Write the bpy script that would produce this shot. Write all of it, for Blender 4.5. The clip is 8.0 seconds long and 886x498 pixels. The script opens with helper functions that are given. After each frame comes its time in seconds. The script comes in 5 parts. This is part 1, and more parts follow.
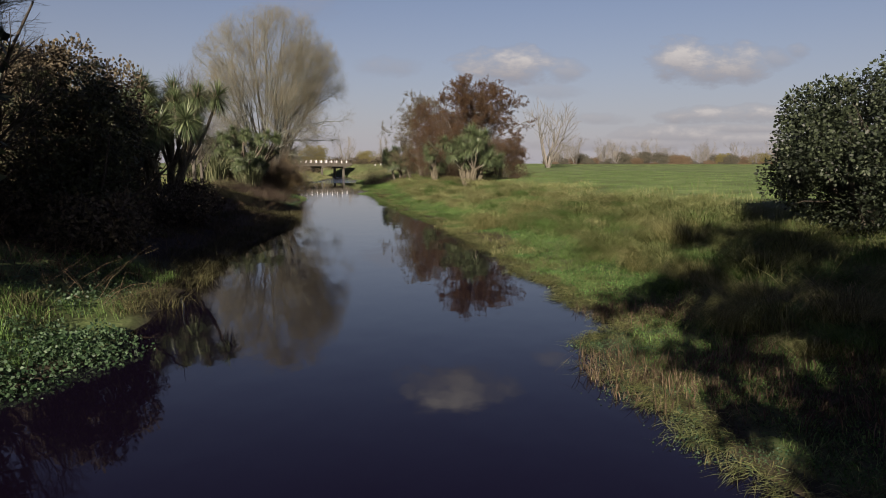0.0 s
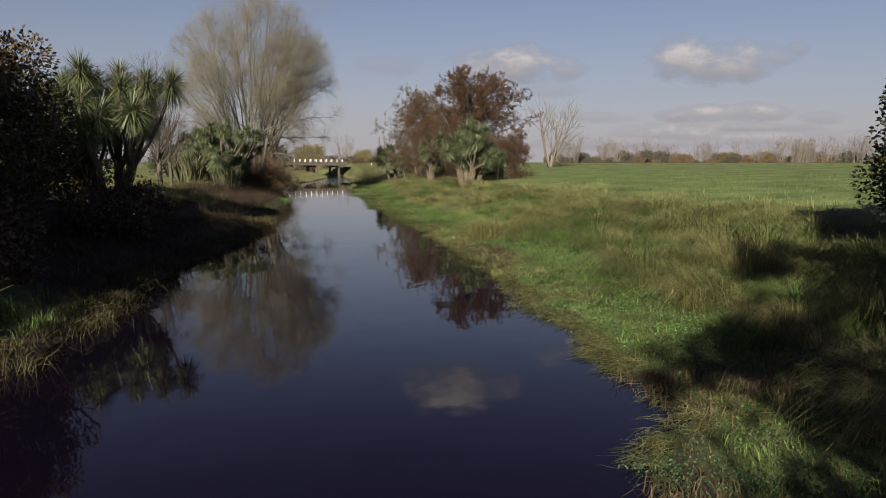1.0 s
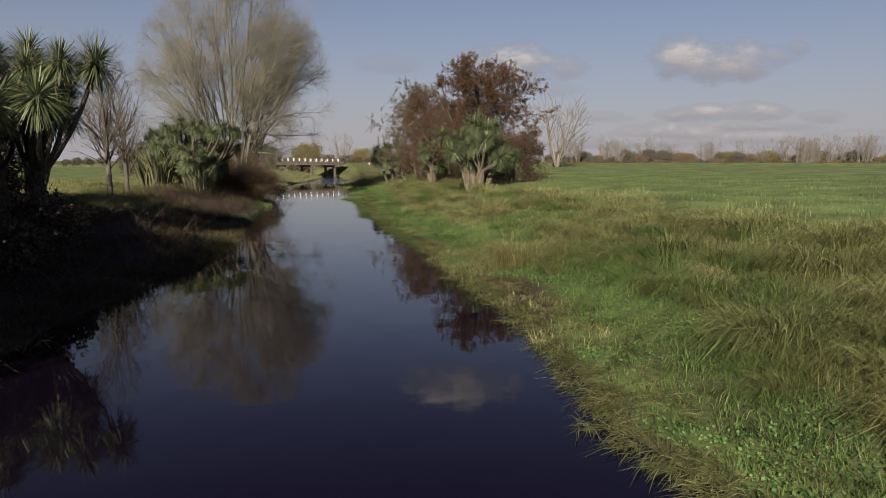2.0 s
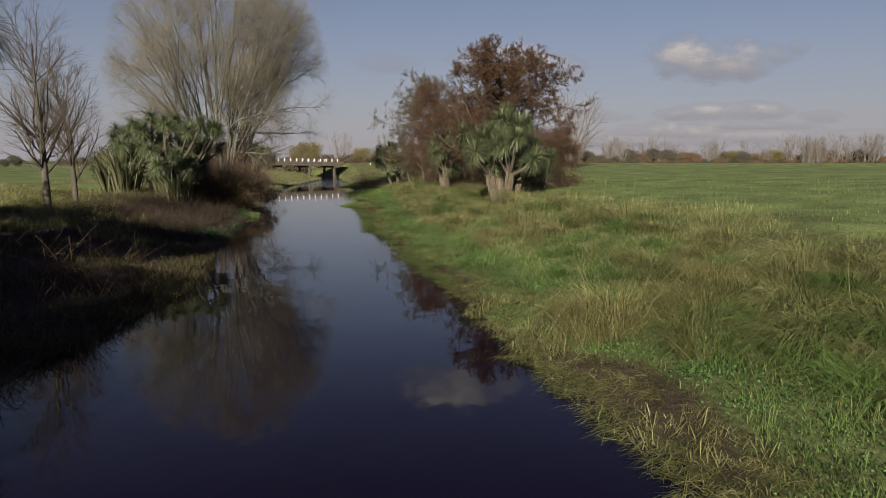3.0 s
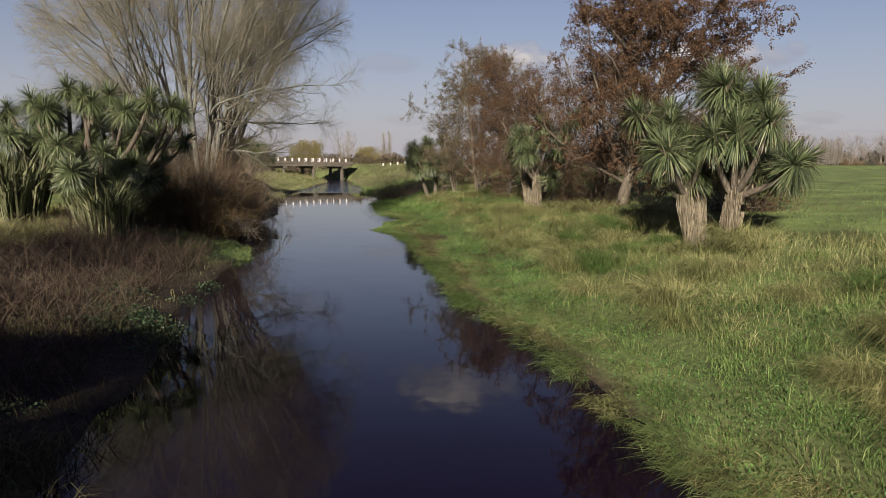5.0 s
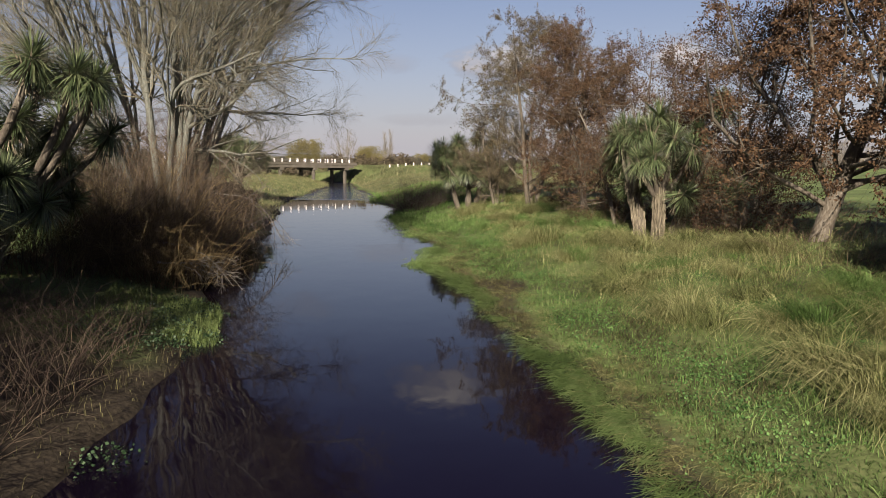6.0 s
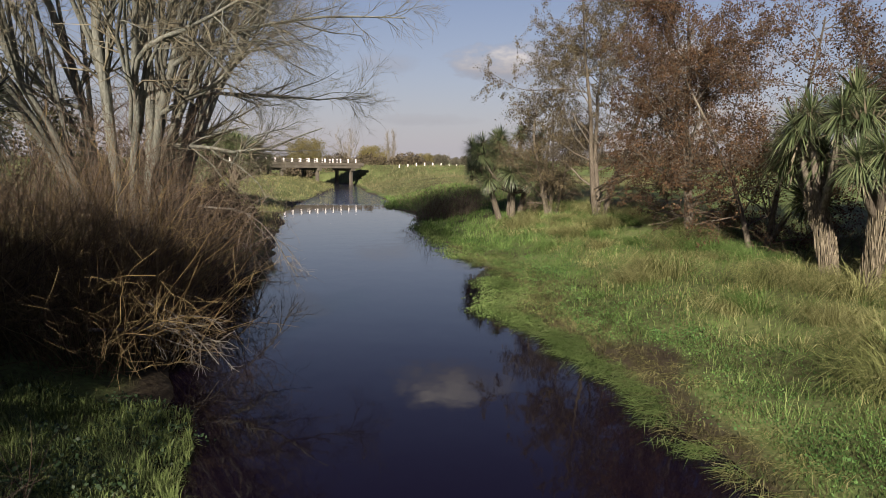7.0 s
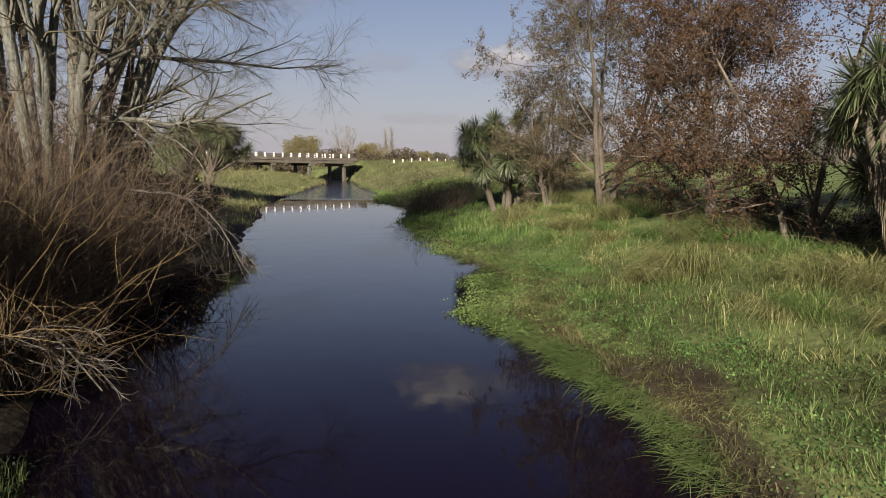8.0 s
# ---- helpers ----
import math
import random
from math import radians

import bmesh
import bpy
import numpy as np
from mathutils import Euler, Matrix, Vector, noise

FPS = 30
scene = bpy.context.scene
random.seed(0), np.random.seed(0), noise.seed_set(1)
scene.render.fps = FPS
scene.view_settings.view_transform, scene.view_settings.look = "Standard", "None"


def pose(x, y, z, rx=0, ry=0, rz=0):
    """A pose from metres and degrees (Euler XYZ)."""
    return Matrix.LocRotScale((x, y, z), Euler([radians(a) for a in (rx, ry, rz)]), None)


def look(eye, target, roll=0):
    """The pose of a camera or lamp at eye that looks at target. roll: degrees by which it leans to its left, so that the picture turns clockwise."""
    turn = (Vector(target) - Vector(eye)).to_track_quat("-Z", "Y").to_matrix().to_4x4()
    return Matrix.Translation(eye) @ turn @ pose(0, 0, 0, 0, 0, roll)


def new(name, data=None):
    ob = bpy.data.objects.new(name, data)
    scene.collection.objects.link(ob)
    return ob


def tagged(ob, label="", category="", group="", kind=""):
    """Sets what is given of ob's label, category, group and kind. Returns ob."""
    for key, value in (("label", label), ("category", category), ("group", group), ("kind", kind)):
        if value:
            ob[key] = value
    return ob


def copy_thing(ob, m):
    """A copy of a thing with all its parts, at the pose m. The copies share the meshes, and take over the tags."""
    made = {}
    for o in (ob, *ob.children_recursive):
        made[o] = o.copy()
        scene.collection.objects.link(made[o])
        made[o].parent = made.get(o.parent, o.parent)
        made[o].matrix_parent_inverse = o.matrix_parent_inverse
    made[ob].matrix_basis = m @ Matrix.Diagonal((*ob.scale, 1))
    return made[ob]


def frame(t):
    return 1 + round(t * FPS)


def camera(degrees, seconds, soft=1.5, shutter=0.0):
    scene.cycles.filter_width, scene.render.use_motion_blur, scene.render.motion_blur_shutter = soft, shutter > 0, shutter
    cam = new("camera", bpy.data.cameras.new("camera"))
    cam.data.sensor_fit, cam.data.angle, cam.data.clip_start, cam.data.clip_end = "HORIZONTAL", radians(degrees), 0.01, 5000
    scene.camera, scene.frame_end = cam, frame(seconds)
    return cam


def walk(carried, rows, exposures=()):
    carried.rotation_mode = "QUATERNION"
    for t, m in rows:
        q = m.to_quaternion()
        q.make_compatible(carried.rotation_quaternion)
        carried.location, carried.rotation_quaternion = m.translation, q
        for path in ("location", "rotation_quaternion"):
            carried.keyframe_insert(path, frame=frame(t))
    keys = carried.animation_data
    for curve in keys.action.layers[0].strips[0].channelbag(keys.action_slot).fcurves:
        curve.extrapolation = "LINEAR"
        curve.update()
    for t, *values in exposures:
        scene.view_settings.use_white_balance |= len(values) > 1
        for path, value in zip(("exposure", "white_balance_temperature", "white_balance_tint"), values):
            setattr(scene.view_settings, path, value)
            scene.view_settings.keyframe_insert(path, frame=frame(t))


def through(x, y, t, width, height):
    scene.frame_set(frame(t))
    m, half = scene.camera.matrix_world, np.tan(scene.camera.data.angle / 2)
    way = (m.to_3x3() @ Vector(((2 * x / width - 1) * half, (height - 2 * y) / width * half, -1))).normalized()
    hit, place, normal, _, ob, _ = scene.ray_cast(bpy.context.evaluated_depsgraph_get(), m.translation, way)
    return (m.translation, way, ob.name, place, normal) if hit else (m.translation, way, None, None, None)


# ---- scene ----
cam = camera(65.0, 8.0, soft=0.6)
METRES, EYE, TILT, LEAN, TURN = 56.0, 3.0, -7.06, 0.0, 0.0
ROWS = [
    (0.0, 0.0, 0.0, 0.0, 0.0, 0.0, -0.0),
    (0.5, 0.0039, 0.0374, 0.0042, 0.01, -0.04, 0.01),
    (1.0, 0.0057, 0.0822, 0.0101, 0.03, -0.09, 0.04),
    (1.5, 0.005, 0.1355, 0.0172, 0.03, -0.13, 0.02),
    (3.0, -0.0157, 0.321, 0.044, 0.0, -0.22, 0.02),
    (3.5, -0.0318, 0.3765, 0.0507, -0.0, -0.2, 0.03),
    (4.0, -0.0494, 0.4403, 0.0579, -0.0, -0.22, -0.05),
    (5.5, -0.1064, 0.698, 0.0956, -0.26, -0.27, -0.32),
    (6.0, -0.1264, 0.7888, 0.1078, -0.37, -0.27, -0.43),
    (6.5, -0.1454, 0.8727, 0.119, -0.39, -0.3, -0.47),
    (7.0, -0.1597, 0.9161, 0.123, -0.41, -0.28, -0.44),
    (7.5, -0.1643, 0.9408, 0.1214, -0.49, -0.3, -0.43),
    (8.0, -0.1511, 0.9693, 0.12, -0.44, -0.35, -0.41),
]
walk(cam, [(t, pose(0, 0, EYE, TILT, LEAN, TURN) @ pose(METRES * x, METRES * y, METRES * z, 90 + pitch, roll, yaw)) for t, x, y, z, yaw, pitch, roll in ROWS],
     exposures=[(t, stops, 6500, 18) for t, stops in ((0.0, 0.95), (1.5, 0.93), (3.0, 0.75), (4.0, 0.8), (5.5, 1.2), (6.5, 1.25), (7.0, 1.15), (8.0, 1.1))])

# ---- sky and sun ----
SUN_TO = Vector((-0.23, -0.973, 0.0)).normalized()
SUN_EL = radians(24.0)
SUN_ROT = math.atan2(SUN_TO.x, SUN_TO.y)

# clouds: middle (across, up), half width, half height, strength; slopes seen from the river, looking up it
CLOUDS = [
    (0.090, 0.135, 0.075, 0.026, 1.0), (0.170, 0.130, 0.030, 0.018, 0.6), (-0.075, 0.133, 0.045, 0.014, 0.35),
    (0.340, 0.142, 0.055, 0.030, 1.0), (0.415, 0.137, 0.045, 0.026, 0.9), (0.462, 0.145, 0.035, 0.015, 0.5), (0.495, 0.155, 0.018, 0.011, 0.5),
    (0.378, 0.136, 0.06, 0.028, 1.0), (0.355, 0.066, 0.050, 0.013, 0.9), (0.440, 0.067, 0.050, 0.014, 0.9), (0.535, 0.060, 0.034, 0.010, 0.6), (0.22, 0.062, 0.05, 0.008, 0.4),
    (0.330, 0.038, 0.085, 0.014, 0.9), (0.460, 0.032, 0.090, 0.011, 0.7), (0.60, 0.034, 0.07, 0.010, 0.5), (0.60, 0.02, 0.2, 0.012, 0.35),
    (0.26, 0.026, 0.16, 0.009, 0.7), (0.42, 0.048, 0.12, 0.008, 0.7), (0.15, 0.10, 0.05, 0.010, 0.3), (-0.02, 0.055, 0.07, 0.008, 0.3),
    (-0.20, 0.215, 0.06, 0.02, 0.3), (0.02, 0.335, 0.085, 0.035, 1.0), (0.16, 0.285, 0.025, 0.014, 0.5),
    (0.70, 0.11, 0.06, 0.014, 0.5), (-0.75, 0.20, 0.10, 0.03, 0.6), (0.85, 0.25, 0.12, 0.04, 0.7),
]


def make_world():
    world = bpy.data.worlds.new("sky")
    scene.world = world
    world.use_nodes = True
    nt = world.node_tree
    nt.nodes.clear()
    N, L = nt.nodes.new, nt.links.new

    def calc(op, a, b=0.0, clamp=False):
        n = N("ShaderNodeMath")
        n.operation, n.use_clamp = op, clamp
        for slot, v in ((0, a), (1, b)):
            if isinstance(v, (int, float)):
                n.inputs[slot].default_value = v
            else:
                L(v, n.inputs[slot])
        return n.outputs[0]

    out, bg, sky = N("ShaderNodeOutputWorld"), N("ShaderNodeBackground"), N("ShaderNodeTexSky")
    sky.sky_type, sky.sun_disc = "NISHITA", False
    sky.sun_elevation, sky.sun_rotation = SUN_EL, SUN_ROT
    sky.altitude, sky.air_density, sky.dust_density, sky.ozone_density = 10, 1.0, 1.0, 3.5
    co, sep = N("ShaderNodeTexCoord"), N("ShaderNodeSeparateXYZ")
    L(co.outputs["Generated"], sep.inputs[0])
    ahead = calc("MAXIMUM", sep.outputs[1], 0.02)
    u, v = calc("DIVIDE", sep.outputs[0], ahead), calc("DIVIDE", sep.outputs[2], ahead)
    flat = N("ShaderNodeCombineXYZ")
    L(u, flat.inputs[0])
    L(calc("MULTIPLY", v, 2.0), flat.inputs[1])
    fine = N("ShaderNodeTexNoise")
    fine.inputs["Scale"].default_value, fine.inputs["Detail"].default_value, fine.inputs["Roughness"].default_value = 22.0, 6.0, 0.62
    L(flat.outputs[0], fine.inputs["Vector"])
    puff = calc("MULTIPLY", calc("SUBTRACT", fine.outputs[0], 0.5), 2.6)
    cover, lit = None, None
    for cu, cv, hw, hh, power in CLOUDS:
        du, dv = calc("DIVIDE", calc("SUBTRACT", u, cu), hw * 1.15), calc("DIVIDE", calc("SUBTRACT", v, cv), hh * 1.2)
        r = calc("ADD", calc("MULTIPLY", du, du), calc("MULTIPLY", dv, dv))
        m = calc("MULTIPLY", calc("SUBTRACT", calc("ADD", 1.0, puff), r), 0.95 * power, clamp=True)
        m = calc("MINIMUM", m, power)
        top = calc("MULTIPLY", m, calc("MULTIPLY", calc("ADD", calc("ADD", dv, 0.75), calc("MULTIPLY", puff, 0.35)), 0.8, clamp=True))
        cover = m if cover is None else calc("MAXIMUM", cover, m)
        lit = top if lit is None else calc("MAXIMUM", lit, top)
    front = calc("MULTIPLY", sep.outputs[1], 8.0, clamp=True)
    cover = calc("MULTIPLY", cover, front)
    shade, mix = N("ShaderNodeMix"), N("ShaderNodeMix")
    for n in (shade, mix):
        n.data_type = "RGBA"
    shade.inputs["A"].default_value, shade.inputs["B"].default_value = (CLOUD_LOW + (1,)), (CLOUD_TOP + (1,))
    L(lit, shade.inputs["Factor"])
    # thin high haze greys the blue
    haze = N("ShaderNodeMix")
    haze.data_type = "RGBA"
    low = calc("POWER", calc("SUBTRACT", 1.0, sep.outputs[2], clamp=True), 5.5)
    L(calc("MULTIPLY", low, HAZE), haze.inputs["Factor"])
    haze.inputs["B"].default_value = HAZE_COLOUR + (1,)
    cast = N("ShaderNodeMix")
    cast.data_type, cast.blend_type = "RGBA", "MULTIPLY"
    cast.inputs["Factor"].default_value = 1.0
    cast.inputs["B"].default_value = (1.05, 0.975, 0.98, 1)
    L(sky.outputs[0], cast.inputs["A"])
    L(cast.outputs["Result"], haze.inputs["A"])
    deep = N("ShaderNodeMix")
    deep.data_type, deep.blend_type = "RGBA", "MULTIPLY"
    deep.inputs["B"].default_value = (0.52, 0.34, 0.56, 1)
    L(calc("MULTIPLY", calc("SUBTRACT", sep.outputs[2], 0.22), 3.2, clamp=True), deep.inputs["Factor"])
    L(haze.outputs["Result"], deep.inputs["A"])
    L(calc("MULTIPLY", cover, 0.9), mix.inputs["Factor"])
    L(deep.outputs["Result"], mix.inputs["A"])
    L(shade.outputs["Result"], mix.inputs["B"])
    L(mix.outputs["Result"], bg.inputs["Color"])
    bg.inputs["Strength"].default_value = SKY
    L(bg.outputs[0], out.inputs[0])


SKY, HAZE, HAZE_COLOUR = 0.036, 0.86, (6.15, 6.15, 6.5)
CLOUD_LOW, CLOUD_TOP = (3.5, 3.5, 3.8), (8.6, 8.3, 7.6)
make_world()
sun = bpy.data.lights.new("sun", "SUN")
sun.energy, sun.angle, sun.color = 5.0, radians(0.6), (1.0, 0.88, 0.72)
sun_ob = new("sun", sun)
sun_dir = Vector((SUN_TO.x * math.cos(SUN_EL), SUN_TO.y * math.cos(SUN_EL), math.sin(SUN_EL)))
sun_ob.matrix_world = look(sun_dir * 200, (0, 0, 0))


# ---- materials ----
def material(name, ramp, scale=3.0, fine=40.0, rough=0.85, island=0.0, through=0.0, bump=0.0, spec=0.25, stretch=(1, 1, 1), mud=None, patch=1.0):
    """ramp: colours from dark to light, mixed by a coarse and a fine noise and, if island > 0, piece by piece."""
    mat = bpy.data.materials.new(name)
    mat.use_nodes = True
    nt = mat.node_tree
    N, L = nt.nodes.new, nt.links.new
    bsdf, out = nt.nodes["Principled BSDF"], nt.nodes["Material Output"]
    geo, mapping = N("ShaderNodeNewGeometry"), N("ShaderNodeMapping")
    mapping.inputs["Scale"].default_value = stretch
    L(geo.outputs["Position"], mapping.inputs["Vector"])
    total = None
    for size, weight in ((scale, 0.55), (fine, 0.45)):
        n = N("ShaderNodeTexNoise")
        n.inputs["Scale"].default_value, n.inputs["Detail"].default_value = size, 4.0
        L(mapping.outputs[0], n.inputs["Vector"])
        m = N("ShaderNodeMath")
        m.operation = "MULTIPLY_ADD"
        m.inputs[1].default_value, m.inputs[2].default_value = weight * (1 - island) * patch, 0.5 * weight * (1 - island) * (1 - patch)
        L(n.outputs[0], m.inputs[0])
        last = n
        if total is None:
            total = m.outputs[0]
        else:
            a = N("ShaderNodeMath")
            a.operation = "ADD"
            L(total, a.inputs[0])
            L(m.outputs[0], a.inputs[1])
            total = a.outputs[0]
    extra = []
    if island:
        extra.append((geo.outputs["Random Per Island"], island))
    for socket, weight in extra:
        m = N("ShaderNodeMath")
        m.operation = "MULTIPLY_ADD"
        m.inputs[1].default_value = weight
        L(socket, m.inputs[0])
        L(total, m.inputs[2])
        total = m.outputs[0]
    cr = N("ShaderNodeValToRGB")
    low, high = (0.3, 0.7) if not island else (0.2, 0.8)
    els = cr.color_ramp.elements
    while len(els) < len(ramp):
        els.new(0.5)
    for k, c in enumerate(ramp):
        els[k].position = low + (high - low) * k / (len(ramp) - 1)
        els[k].color = (*c, 1)
    L(total, cr.inputs[0])
    colour = cr.outputs[0]
    if mud:
        mud_shade, mixed, cr2 = N("ShaderNodeAttribute"), N("ShaderNodeMix"), N("ShaderNodeValToRGB")
        mud_shade.attribute_name, mixed.data_type = "mud_shade", "RGBA"
        for k, c in enumerate(mud):
            cr2.color_ramp.elements[k].position = 0.35 + 0.3 * k
            cr2.color_ramp.elements[k].color = (*c, 1)
        L(total, cr2.inputs[0])
        L(mud_shade.outputs["Fac"], mixed.inputs["Factor"])
        L(cr.outputs[0], mixed.inputs["A"])
        L(cr2.outputs[0], mixed.inputs["B"])
        colour = mixed.outputs["Result"]
    L(colour, bsdf.inputs["Base Color"])
    bsdf.inputs["Roughness"].default_value = rough
    bsdf.inputs["Specular IOR Level"].default_value = spec
    if bump:
        b = N("ShaderNodeBump")
        b.inputs["Strength"].default_value, b.inputs["Distance"].default_value = bump, 0.05
        L(last.outputs[0], b.inputs["Height"])
        L(b.outputs[0], bsdf.inputs["Normal"])
    if through:
        tr, mix = N("ShaderNodeBsdfTranslucent"), N("ShaderNodeMixShader")
        L(cr.outputs[0], tr.inputs["Color"])
        mix.inputs[0].default_value = through
        L(bsdf.outputs[0], mix.inputs[1])
        L(tr.outputs[0], mix.inputs[2])
        L(mix.outputs[0], out.inputs[0])
    return mat


def water_material():
    mat = bpy.data.materials.new("river_water")
    mat.use_nodes = True
    nt = mat.node_tree
    N, L = nt.nodes.new, nt.links.new
    bsdf = nt.nodes["Principled BSDF"]
    bsdf.inputs["Base Color"].default_value = (0.0042, 0.0027, 0.0068, 1)
    bsdf.inputs["Roughness"].default_value = 0.03
    bsdf.inputs["IOR"].default_value = 1.33
    geo, mapping = N("ShaderNodeNewGeometry"), N("ShaderNodeMapping")
    mapping.inputs["Scale"].default_value = (1.0, 0.6, 1.0)
    L(geo.outputs["Position"], mapping.inputs[0])
    n1, n2 = N("ShaderNodeTexNoise"), N("ShaderNodeTexNoise")
    n1.inputs["Scale"].default_value, n1.inputs["Detail"].default_value = 1.3, 2.0
    n2.inputs["Scale"].default_value, n2.inputs["Detail"].default_value = 7.0, 3.0
    for n in (n1, n2):
        L(mapping.outputs[0], n.inputs["Vector"])
    # the shallow riffle below the bridge is choppier
    sep, mr = N("ShaderNodeSeparateXYZ"), N("ShaderNodeMapRange")
    L(geo.outputs["Position"], sep.inputs[0])
    L(sep.outputs[1], mr.inputs[0])
    mr.inputs[1].default_value, mr.inputs[2].default_value = 104.5, 107.0
    mr.inputs[3].default_value, mr.inputs[4].default_value = 0.0, 1.0
    m = N("ShaderNodeMath")
    m.operation = "MULTIPLY_ADD"
    L(mr.outputs[0], m.inputs[0])
    m.inputs[1].default_value, m.inputs[2].default_value = 2.2, 0.06
    m2 = N("ShaderNodeMath")
    m2.operation = "MULTIPLY_ADD"
    L(n2.outputs[0], m2.inputs[0])
    L(m.outputs[0], m2.inputs[1])
    L(n1.outputs[0], m2.inputs[2])
    b = N("ShaderNodeBump")
    chop = N("ShaderNodeMath")
    chop.operation = "MULTIPLY_ADD"
    L(mr.outputs[0], chop.inputs[0])
    chop.inputs[1].default_value, chop.inputs[2].default_value = 0.7, 0.10
    L(chop.outputs[0], b.inputs["Strength"])
    b.inputs["Distance"].default_value = 0.05
    L(m2.outputs[0], b.inputs["Height"])
    L(b.outputs[0], bsdf.inputs["Normal"])
    return mat


